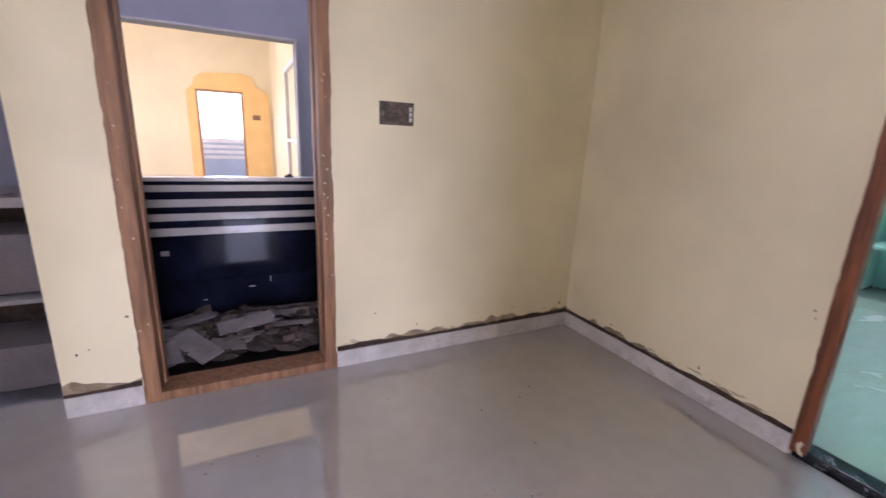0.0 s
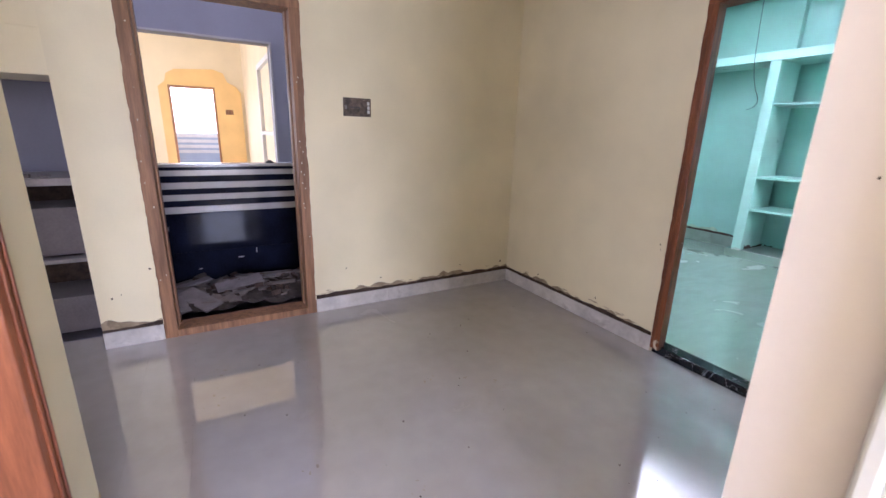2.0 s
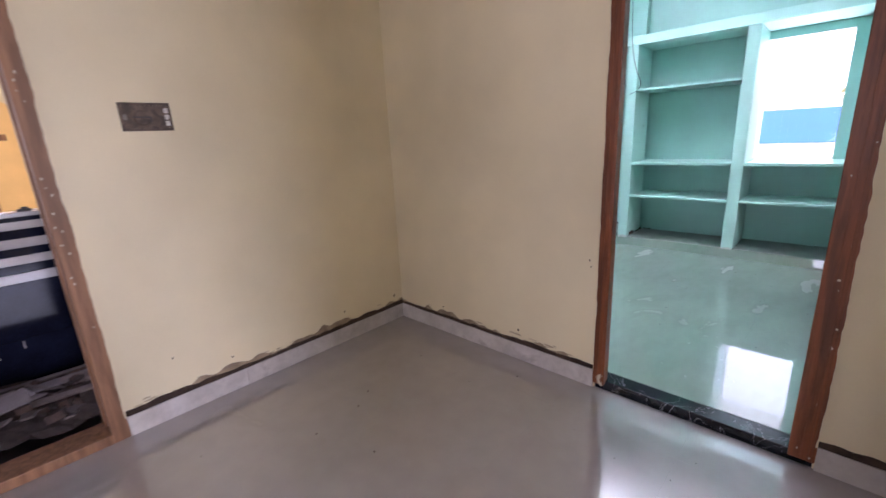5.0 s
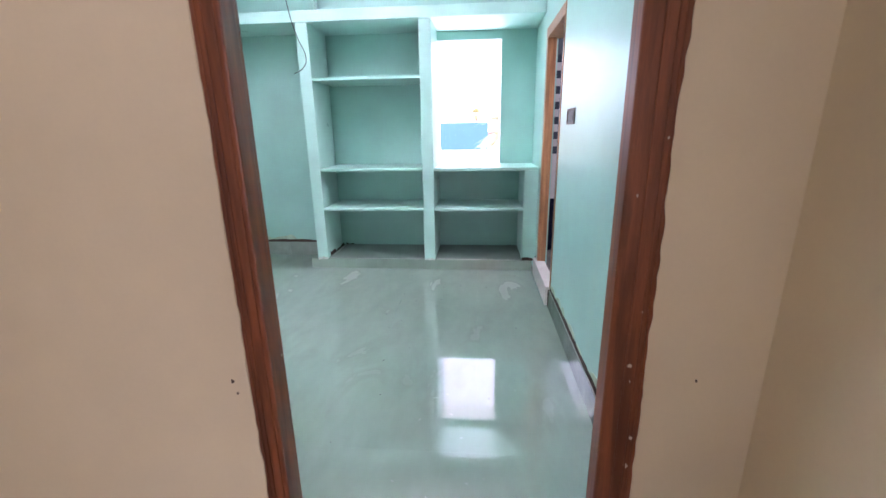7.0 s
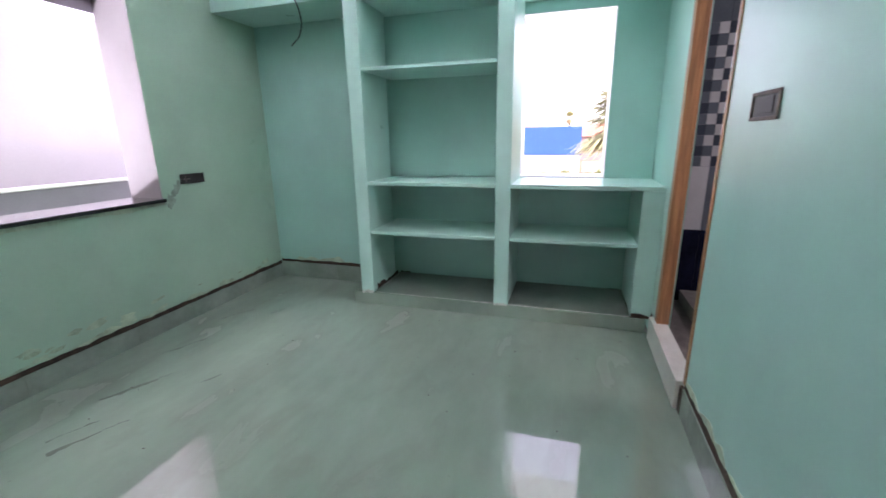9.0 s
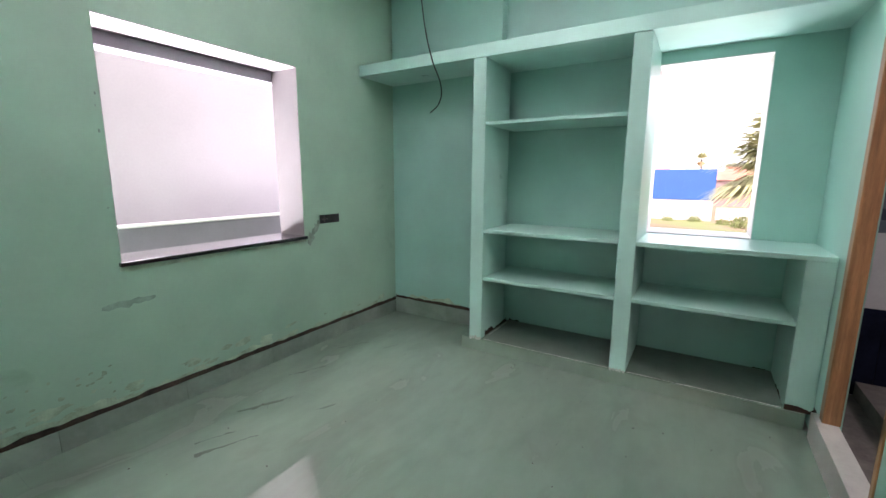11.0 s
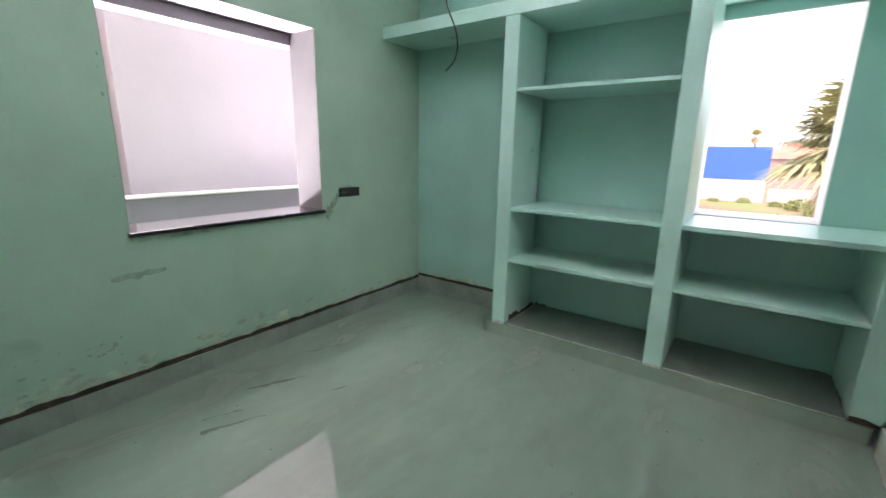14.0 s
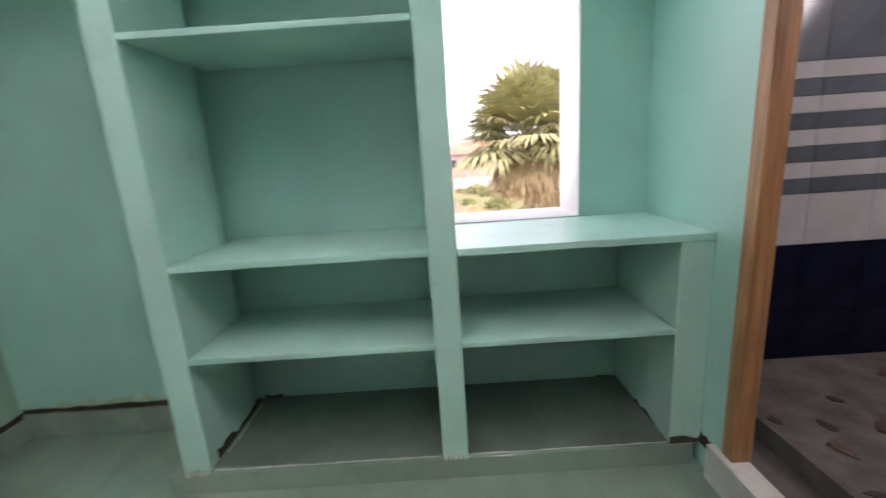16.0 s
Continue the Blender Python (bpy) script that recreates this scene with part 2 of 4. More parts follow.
METAL = node_mat("galvanised_box_metal", (0.20, 0.185, 0.17), rough=0.4, metal=0.6, spread=0.2, scale=18, bump=0.1)
DARKBOX = node_mat("black_box_plastic", (0.025, 0.025, 0.025), rough=0.5, spread=0.3, scale=20)
WIRE = node_mat("black_wire_sheath", (0.03, 0.03, 0.032), rough=0.5)
BLUE = node_mat("blue_sheet_cladding", (0.02, 0.085, 0.25), rough=0.5, spread=0.05, scale=0.6, fine=6, bump=0.0)
PALEWALL = node_mat("whitewashed_boundary_wall", (0.46, 0.41, 0.37), rough=0.85, spread=0.08, scale=0.4, fine=5)
FARWALL = node_mat("dusty_pink_far_house", (0.31, 0.21, 0.19), rough=0.85, spread=0.1, scale=0.3, fine=4)
FARROOF = node_mat("red_tiled_far_roof", (0.36, 0.15, 0.10), rough=0.9, spread=0.15, scale=0.6, fine=8)
DARKWIN = node_mat("dark_window_glass", (0.03, 0.03, 0.035), rough=0.1)
GROUND = node_mat("dry_earth_and_grass", (0.19, 0.135, 0.08), rough=0.95, spread=0.2, scale=0.12, fine=3, stain=(0.10, 0.16, 0.03),
                  stain_at=0.45, stain_scale=0.07)
LEAF = node_mat("palm_leaf", (0.34, 0.34, 0.16), rough=0.6, spread=0.16, scale=2, fine=20)
DRYLEAF = node_mat("dry_palm_leaf", (0.46, 0.36, 0.19), rough=0.8, spread=0.16, scale=2, fine=20)
BARK = node_mat("palm_bark", (0.14, 0.11, 0.09), rough=0.95, spread=0.3, scale=6, bump=0.6)
BUSH = node_mat("bush_leaf", (0.17, 0.20, 0.06), rough=0.7, spread=0.3, scale=1.5, fine=12)

# ---- building blocks ----


def box(bm, x0, x1, y0, y1, z0, z1, bevel=0.0):
    vs = [bm.verts.new(p) for p in ((x0, y0, z0), (x1, y0, z0), (x1, y1, z0), (x0, y1, z0), (x0, y0, z1), (x1, y0, z1), (x1, y1, z1), (x0, y1, z1))]
    fs = [bm.faces.new([vs[i] for i in q]) for q in ((0, 3, 2, 1), (4, 5, 6, 7), (0, 1, 5, 4), (1, 2, 6, 5), (2, 3, 7, 6), (3, 0, 4, 7))]
    if bevel:
        edges = list({e for f in fs for e in f.edges})
        bmesh.ops.bevel(bm, geom=edges, offset=bevel, segments=2, profile=0.5, affect="EDGES")
    return bm


def boxes(*rows, bevel=0.0):
    bm = bmesh.new()
    for r in rows:
        box(bm, *r, bevel=bevel)
    return bm


def part(name, bm, material, parent=None, label=""):
    me = bpy.data.meshes.new(name)
    bm.to_mesh(me)
    bm.free()
    me.materials.append(material)
    ob = new(name, me)
    ob.parent = parent
    if label:
        tagged(ob, label)
    return ob


def thing(name, label, category, group="", kind="", at=(0, 0, 0)):
    ob = new(name)
    ob.empty_display_size = 0.1
    ob.location = at
    return tagged(ob, label, category, group, kind)


def setting(name, bm, material, label, category):
    return tagged(part(name, bm, material), label, category, kind="structure")


def under(bm, parent):
    """Moves world geometry into the frame of a thing that stands off the origin."""
    bmesh.ops.translate(bm, verts=bm.verts, vec=-Vector(parent.location))
    return bm


def ragged(name, material, parent, origin, along, up, out, length, low, high, thick=0.003, step=0.02, seed=0, foot=0.0, fray=18.0):
    """A thin strip on a wall with an uneven edge: smears, open joints, paint laps."""
    a, u, o, p = Vector(along), Vector(up), Vector(out), Vector(origin)
    bm = bmesh.new()
    n = max(2, int(length / step))
    prev = None
    for i in range(n + 1):
        s = length * i / n
        k = 0.5 + 0.5 * noise.noise((s * fray, seed * 7.3, 0.2)) + 0.35 * noise.noise((s * fray * 3.1, seed * 3.7, 4.1))
        h = low + (high - low) * max(0.0, min(1.0, k))
        f = foot * noise.noise((s * 9.0, seed * 5.1, 8.8))
        quad = [bm.verts.new(p + a * s + u * v + o * w) for v, w in ((f, 0), (f, thick), (h, thick), (h, 0))]
        if prev:
            for j in range(4):
                bm.faces.new((prev[j], prev[(j + 1) % 4], quad[(j + 1) % 4], quad[j]))
        else:
            bm.faces.new(quad)
        prev = quad
    bm.faces.new(prev[::-1])
    bmesh.ops.recalc_face_normals(bm, faces=bm.faces)
    return part(name, bm, material, parent)


def blotches(name, material, parent, spots, out, thick=0.0025, seed=1):
    """Small dried splashes: flat uneven pats on a surface; spots are (centre, across, up, size)."""
    rng = random.Random(seed)
    bm = bmesh.new()
    o = Vector(out)
    lift = thick
    for c, u, v, r in spots:
        ring = []
        lift += 0.00002
        for i in range(9):
            w = i / 9 * math.tau
            k = r * rng.uniform(0.55, 1.15)
            ring.append(bm.verts.new(Vector(c) + Vector(u) * math.cos(w) * k + Vector(v) * math.sin(w) * k * rng.uniform(1.0, 1.6) + o * lift))
        bm.faces.new(ring)
    bmesh.ops.recalc_face_normals(bm, faces=bm.faces)
    return part(name, bm, material, parent)


# ---- plan ----
XW, YN, XE = -2.313, 2.945, 0.49
ZM = 0.05
ML, MR, MS, MN = -2.811, 0.385, 3.062, 6.415
OUT = 6.73
LOFT = 2.238
D2L, D2R = -0.705, 0.234
ALC = 6.324
SF = 5.88
CEIL = 3.0

# ---- structure: cream room ----
wall_w = setting("wall_west", boxes(
    (-2.533, XW, -0.25, 0.09, 0, CEIL), (-2.533, XW, 0.09, 1.06, 2.235, CEIL), (-2.533, XW, 1.06, YN, 0, CEIL)),
    CREAM, "cream painted plaster wall with a back doorway", "wall")
wall_n = setting("wall_north", boxes(
    (XW - 0.22, D2L + 0.005, YN, 3.008, 0, CEIL), (D2L + 0.005, D2R - 0.005, YN, 3.008, 2.178, CEIL), (D2R - 0.005, 0.9, YN, 3.008, 0, CEIL)),
    CREAM, "cream painted plaster wall with a bedroom doorway", "wall")
wall_e = setting("wall_east", boxes((XE, XE + 0.2, 1.48, YN, 0, CEIL)), CREAM, "cream painted plaster wall by the bedroom door", "wall")
wall_p = setting("wall_passage_north", boxes((0.515, 0.712, 1.28, 1.48, 0, CEIL)), PALE_PASSAGE, "pale pinkish plaster pier at the passage's mouth", "wall")
setting("wall_passage_north", boxes((0.7125, 3.2, 1.28, 1.48, 0, CEIL)), CREAM, "cream plaster wall of the passage", "wall")
wall_s = setting("wall_south", boxes(
    (-0.74, -0.478, -0.18, 0, 0, CEIL), (-0.478, 0.47, -0.18, 0, 2.165, CEIL), (0.47, 3.2, -0.18, 0, 0, CEIL)),
    CREAM, "cream painted plaster wall with a wooden door frame", "wall")
setting("wall_side_room", boxes((-0.74, 3.2, -2.2, -2.05, 0, CEIL), (-0.9, -0.74, -2.2, -0.18, 0, CEIL), (1.6, 1.75, -2.05, -0.18, 0, CEIL)),
        CREAM, "cream plaster walls of the side room", "wall")
setting("wall_passage_end", boxes((3.2, 3.35, -0.2, 1.5, 2.05, CEIL), (3.2, 3.35, -0.2, 1.5, 0, 0.45), (3.2, 3.35, -0.2, 0.19, 0.45, 2.05), (3.2, 3.35, 1.09, 1.5, 0.45, 2.05)),
        CREAM, "cream wall round the passage's end window", "wall")
setting("ceiling", boxes((-3.4, 3.4, -3.2, 3.008, CEIL, CEIL + 0.12)), WHITE, "white painted concrete ceiling", "ceiling")
# added mass out of view, cuts sky light into the light well
setting("unseen_sky_block", boxes((-3.35, 3.4, -3.2, OUT, CEIL + 0.125, 6.3)), GREYWALL, "unseen block above the flat that cuts sky light", "storey")
floor = setting("floor", boxes((-2.53, 3.4, -3.2, 3.02, -0.15, -0.0115)), BED, "polished pale vitrified tile floor", "floor")

# ---- structure: mint bedroom ----
wall_ms = setting("wall_bedroom_south", boxes(
    (-3.09, D2L + 0.005, 3.008, MS, 0, CEIL), (D2L + 0.005, D2R - 0.005, 3.008, MS, 2.178, CEIL), (D2R - 0.005, 0.9, 3.008, MS, 0, CEIL)),
    MINT, "mint green plaster wall round the doorway", "wall")
wall_ml = setting("wall_bedroom_west", boxes(
    (-3.09, ML, MS, 4.012, 0, CEIL), (-3.09, ML, 4.012, 5.216, 0, 0.9265), (-3.09, ML, 4.012, 5.216, 2.181, CEIL), (-3.09, ML, 5.216, OUT, 0, CEIL)),
    MINT_OLD, "mint green plaster wall with a wide window", "wall")
wall_mr = setting("wall_bedroom_east", boxes(
    (MR, 0.56, MS, 5.0, 0, CEIL), (MR, 0.56, 5.0, 5.75, 2.09, CEIL), (MR, 0.47, 5.75, OUT, 0, CEIL)),
    MINT, "mint green plaster wall with the bathroom doorway", "wall")
wall_mn = setting("wall_bedroom_north", boxes(
    (-1.70, -0.572, MN, OUT, 0, CEIL), (-0.572, 0.062, MN, OUT, 0, 1.0), (-0.572, 0.062, MN, OUT, 2.165, CEIL), (0.062, MR, MN, OUT, 0, CEIL)),
    MINT, "mint green outer wall behind the built-in shelves", "wall")
setting("wall_alcove", boxes((ML, -1.701, ALC, OUT, 0, CEIL)), MINT, "mint green alcove wall beside the built-in shelves", "wall")
setting("ceiling_bedroom", boxes((-3.09, 2.3, 3.008, OUT, CEIL, CEIL + 0.12)), WHITE, "white painted concrete ceiling", "ceiling")
floor_m = setting("floor_bedroom", boxes((ML, MR, 3.0225, 6.412, -0.1, ZM - 0.0115)), BED, "polished pale tile floor of the bedroom", "floor")


# ---- door frames ----
door_1 = thing("door_1", "open back doorway with a tan wooden frame and sill", "door frame", kind="structure")
part("jamb", boxes((-2.47, XW + 0.012, 0.075, 0.152, 0, 2.15), bevel=0.004), WOOD_TAN, door_1)
part("jamb", boxes((-2.47, XW + 0.012, 1.012, 1.082, 0, 2.15), bevel=0.004), WOOD_TAN, door_1)
part("head", boxes((-2.47, XW + 0.012, 0.075, 1.082, 2.15, 2.25), bevel=0.004), WOOD_TAN, door_1)
part("sill", boxes((-2.47, XW + 0.014, 0.152, 1.012, 0, 0.052), bevel=0.005), WOOD_TAN, door_1)
part("stop", boxes((-2.47, -2.40, 0.1515, 0.164, 0.0525, 2.15), (-2.47, -2.40, 1.0, 1.0125, 0.0525, 2.15), bevel=0.002), WOOD_TAN, door_1)

door_2 = thing("door_2", "open bedroom doorway with a worn red-brown wooden frame", "door frame", kind="structure")
# each jamb: a thick front half with a fluted edge and a rebated back half for the door leaf
for side, edge in ((1, D2L), (-1, D2R)):
    def across(a, b, *rest):
        return (*sorted((edge + side * a, edge + side * b)), *rest)
    part("jamb", boxes(across(0, 0.062 if side > 0 else 0.088, YN - 0.012, 2.992, 0.03, 2.10), across(0, 0.028 if side > 0 else 0.050, 2.992, MS + 0.004, 0.03, 2.10), bevel=0.004), WOOD, door_2)
    for d, y in ((0.010, YN - 0.0125), (0.022, YN - 0.0125), (0.046, YN - 0.0125)):
        part("bead", boxes(across(d, d + 0.004, y - 0.003, y, 0.048, 2.10), bevel=0.001), WOOD, door_2)
part("head", boxes((D2L, D2R, YN - 0.012, MS + 0.004, 2.10, 2.185), bevel=0.005), WOOD, door_2)

door_3 = thing("door_3", "side doorway with a tan varnished wooden frame", "door frame", kind="structure")
for a, b in ((-0.483, -0.39), (0.385, 0.478)):
    part("jamb", boxes((a, b, -0.09, 0.012, 0, 2.08), bevel=0.006), WOOD_RED, door_3)
part("head", boxes((-0.483, 0.478, -0.09, 0.012, 2.08, 2.17), bevel=0.006), WOOD_RED, door_3)
part("bead", boxes((-0.44, -0.425, 0.0115, 0.019, 0, 2.08), (-0.475, -0.462, 0.0115, 0.019, 0, 2.08), bevel=0.003), WOOD_RED, door_3)

trim_p = thing("trim", "white painted door casing in the passage wall", "door trim", kind="structure")
part("casing", boxes((0.68, 0.712, 1.246, 1.28, 0, 2.3), bevel=0.008), WHITE, trim_p)
part("casing", boxes((0.7123, 0.748, 1.258, 1.28, 0, 2.3), bevel=0.006), WHITE, trim_p)

door_4 = thing("door_4", "open bathroom doorway with an orange-brown wooden frame", "door frame", kind="structure")
part("jamb", boxes((MR - 0.006, 0.45, 5.692, 5.752, 0.198, 2.02), bevel=0.005), WOOD_ORANGE, door_4)
part("jamb", boxes((MR - 0.006, 0.537, 4.998, 5.028, 0.198, 2.02), bevel=0.004), WOOD_ORANGE, door_4)
part("head", boxes((MR - 0.006, 0.537, 4.998, 5.752, 2.02, 2.095), bevel=0.005), WOOD_ORANGE, door_4)
part("threshold", boxes((MR - 0.03, MR + 0.06, 5.045, 5.80, ZM, 0.20), bevel=0.004), STONE, door_4, "pale raised stone threshold")
part("gap", boxes((MR - 0.012, MR + 0.002, 5.0, 5.043, ZM, 0.18)), GAP, door_4, "dark open joint beside the threshold")

threshold = setting("threshold", boxes((D2L + 0.003, D2R - 0.003, 2.962, 3.0615, -0.01, 0.047), bevel=0.003), VEINED,
                    "black veined granite threshold in the doorway", "threshold")

# ---- windows ----
window_1 = thing("window_1", "wide unglazed window opening with white plaster reveals darkened in colour", "window", kind="structure")
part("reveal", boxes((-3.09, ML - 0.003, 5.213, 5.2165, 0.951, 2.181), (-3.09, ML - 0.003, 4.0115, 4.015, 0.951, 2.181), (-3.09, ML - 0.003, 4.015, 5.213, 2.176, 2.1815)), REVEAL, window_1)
part("window_sill", boxes((-3.10, ML + 0.025, 4.0, 5.225, 0.927, 0.951), bevel=0.004), GRANITE, window_1, "black granite window sill")
part("lintel", boxes((-3.24, -3.092, 3.9, 5.4, 2.10, 2.35), bevel=0.004), GREYWALL, window_1)
window_2 = thing("window_2", "narrow unglazed window opening with pale reveals", "window", kind="structure")
part("reveal", boxes((0.058, 0.0625, MN + 0.002, OUT, 1.018, 2.16), (-0.5725, -0.568, MN + 0.002, OUT, 1.018, 2.16), (-0.568, 0.058, MN + 0.002, OUT, 2.16, 2.1655)), WHITE, window_2)
part("window_sill", boxes((-0.572, 0.062, MN + 0.002, OUT + 0.02, 1.0, 1.018), bevel=0.003), WHITE, window_2)

# ---- built-in shelves ----
shelves = thing("built_in_shelves", "pale mint plastered built-in shelves under a loft slab", "built-in shelves")
part("plinth", boxes((-1.783, MR - 0.033, SF - 0.008, 6.41, ZM, 0.145), bevel=0.004), TILE_MINT, shelves, "tiled plinth")
for x0, x1 in ((-1.6145, -0.6625), (-0.5575, 0.2575)):
    part("base_slab", boxes((x0, x1, SF + 0.012, 6.408, 0.1455, 0.150), bevel=0.001), SHELF_FLOOR, shelves, "dull grey-green stone slab")
part("pillar", boxes((-1.72, -1.615, SF, 6.322, 0.145, LOFT), bevel=0.006), MINT_SHELF, shelves)
part("pillar", boxes((-0.662, -0.558, SF, 6.412, 0.145, LOFT), bevel=0.006), MINT_SHELF, shelves)
part("pillar", boxes((0.258, MR - 0.001, SF, 6.412, 0.145, 0.983), bevel=0.004), MINT_SHELF, shelves)
for x0, x1, z, h in ((-1.613, -0.664, 1.797, 0.022), (-1.613, -0.664, 1.013, 0.025), (-1.613, -0.664, 0.643, 0.024), (-0.556, 0.256, 0.643, 0.024)):
    part("shelf", boxes((x0, x1, SF + 0.004, 6.412, z - h, z), bevel=0.003), MINT_SHELF, shelves)
part("shelf", boxes((-0.556, MR - 0.002, SF - 0.004, 6.414, 0.984, 1.012), bevel=0.003), MINT_SHELF, shelves)
part("loft_slab", boxes((ML + 0.002, MR - 0.002, SF - 0.01, 6.41, LOFT, 2.327), bevel=0.005), MINT_SHELF, shelves)

# ---- electrical boxes ----
box_c = thing("switch_box", "open dull brown metal switch box sunk in the cream wall", "switch box")
part("rim", boxes((XW, XW + 0.007, 1.351, 1.561, 1.611, 1.624), (XW, XW + 0.007, 1.351, 1.561, 1.495, 1.508), (XW, XW + 0.007, 1.351, 1.363, 1.508, 1.611), (XW, XW + 0.007, 1.549, 1.561, 1.508, 1.611), bevel=0.003), RUSTY, box_c)
part("back", boxes((XW, XW + 0.002, 1.363, 1.549, 1.508, 1.611)), RUSTY, box_c)
bm = bmesh.new()
bmesh.ops.create_cone(bm, cap_ends=True, segments=24, radius1=0.036, radius2=0.030, depth=0.005, matrix=pose(XW + 0.0045, 1.44, 1.555, 0, 90, 0))
part("knockout", bm, RUSTY, box_c)
part("wire", boxes((XW + 0.002, XW + 0.009, 1.40, 1.47, 1.556, 1.561), (XW + 0.002, XW + 0.009, 1.47, 1.475, 1.535, 1.561), bevel=0.001), WIRE, box_c)
BRIGHT = node_mat("bare_bright_box_metal", (0.62, 0.60, 0.57), rough=0.35, metal=0.4, spread=0.1, scale=30)
for z in (1.518, 1.547, 1.576):
    part("tab", boxes((XW + 0.002, XW + 0.012, 1.532, 1.549, z, z + 0.023), bevel=0.002), BRIGHT, box_c, "bright bare metal tab")
part("tab", boxes((XW + 0.002, XW + 0.012, 1.364, 1.378, 1.545, 1.572), bevel=0.002), METAL, box_c)

box_l = thing("switch_box", "dark open switch box in the mint wall beside the window", "switch box")
part("rim", boxes((ML, ML + 0.006, 5.37, 5.575, 1.088, 1.098), (ML, ML + 0.006, 5.37, 5.575, 1.03, 1.04), (ML, ML + 0.006, 5.37, 5.38, 1.04, 1.088), (ML, ML + 0.006, 5.565, 5.575, 1.04, 1.088), bevel=0.002), DARKBOX, box_l)
part("back", boxes((ML, ML + 0.003, 5.38, 5.565, 1.04, 1.088)), DARKBOX, box_l)
part("wire", boxes((ML + 0.003, ML + 0.012, 5.39, 5.45, 1.06, 1.066), (ML + 0.003, ML + 0.012, 5.41, 5.416, 1.045, 1.085), bevel=0.002), METAL, box_l)

box_r = thing("switch_box", "grey open switch box in the mint wall near the bathroom", "switch box")
part("rim", boxes((MR - 0.006, MR, 4.56, 4.765, 1.434, 1.446), (MR - 0.006, MR, 4.56, 4.765, 1.358, 1.37), (MR - 0.006, MR, 4.56, 4.572, 1.37, 1.434), (MR - 0.006, MR, 4.753, 4.765, 1.37, 1.434), bevel=0.002), RUSTY, box_r)
part("back", boxes((MR - 0.002, MR, 4.572, 4.753, 1.37, 1.434)), DARKBOX, box_r)
part("knockout", boxes((MR - 0.005, MR - 0.002, 4.60, 4.70, 1.378, 1.428), bevel=0.002), DARKBOX, box_r)

# ---- back balcony ----
setting("balcony_floor", boxes((-3.69, -2.533, -1.2, 2.4, -0.25, -0.13)), GREYWALL, "bare grey balcony floor", "balcony floor")
parapet = thing("parapet", "black and white striped glazed tile parapet of the balcony", "parapet", kind="structure")
part("core", boxes((-3.67, -3.552, -1.2, 2.4, -0.13, 1.048)), GREYWALL, parapet)
part("coping", boxes((-3.685, -3.53, -1.2, 2.4, 1.0485, 1.076), bevel=0.003), PALETILE, parapet, "pale polished coping")
setting("balcony_roof", boxes((-3.69, -2.533, -1.2, 2.4, 2.9, 3.05)), GREYWALL, "grey concrete slab over the balcony", "balcony roof")
setting("wall_balcony_side", boxes((-3.69, -2.533, 2.4, 2.55, -0.25, CEIL)), LILAC, "grey lilac wall at the balcony's side", "wall")

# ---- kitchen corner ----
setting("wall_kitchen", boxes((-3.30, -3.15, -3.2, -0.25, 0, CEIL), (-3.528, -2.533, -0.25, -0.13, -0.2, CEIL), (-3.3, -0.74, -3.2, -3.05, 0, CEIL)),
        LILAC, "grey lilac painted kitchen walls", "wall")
kitchen = thing("kitchen_platform", "unfinished kitchen platform with a grey stone slab", "kitchen counter")
part("worktop", boxes((-3.14, -2.62, -2.9, -0.262, 1.012, 1.06), bevel=0.004), GREYSLAB, kitchen)
part("drawer_panel", boxes((-3.10, -2.72, -2.9, -0.262, 0.545, 0.86), bevel=0.004), KITCHEN, kitchen)
part("shelf_slab", boxes((-3.14, -2.66, -2.9, -0.30, 0.50, 0.525), bevel=0.004), GREYSLAB, kitchen)
part("base", boxes((-3.10, -2.70, -2.9, -0.30, 0.0, 0.25), bevel=0.004), KITCHEN, kitchen)
part("upright", boxes((-3.14, -2.68, -0.296, -0.262, 0.0, 0.52), bevel=0.003), KITCHEN, kitchen)
# near-black sheet paints the shade of the void under the worktop
part("void_shade_panel", boxes((-3.148, -3.142, -2.9, -0.262, 0.0, 1.01)), GAP, kitchen)
part("shelf_loft", boxes((-3.14, -2.62, -2.9, -0.262, 1.66, 1.92), bevel=0.004), CREAM, kitchen)
part("loft_front", boxes((-3.14, -2.65, -2.9, -0.262, 1.921, 2.99), bevel=0.004), CREAM, kitchen)
rng = random.Random(4)
for i in range(7):
    k = rng.uniform(0.02, 0.05)
    y = -0.45 - 0.09 * i + rng.uniform(-0.02, 0.02)
    chip = thing("stone_offcut", "small grey stone offcut lying on the worktop", "offcut", group="offcuts on the worktop", at=(-2.72 + rng.uniform(-0.05, 0.05), y, 1.06))
    part("chip", boxes((-k, k, -k, k, 0.0, rng.uniform(0.008, 0.025)), bevel=0.002), SHARD if i % 2 else GREYSLAB, chip)

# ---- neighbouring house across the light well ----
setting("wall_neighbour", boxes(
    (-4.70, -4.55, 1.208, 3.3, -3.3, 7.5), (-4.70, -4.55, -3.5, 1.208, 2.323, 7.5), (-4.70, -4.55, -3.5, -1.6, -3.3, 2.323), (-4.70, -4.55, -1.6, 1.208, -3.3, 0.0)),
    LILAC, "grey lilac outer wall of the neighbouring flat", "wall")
setting("trim", boxes((-4.705, -4.54, 1.184, 1.207, 0, 2.322), (-4.705, -4.54, -1.6, 1.207, 2.299, 2.322), bevel=0.003), REVEAL, "white edge, darkened in colour, round the neighbour's opening", "trim")
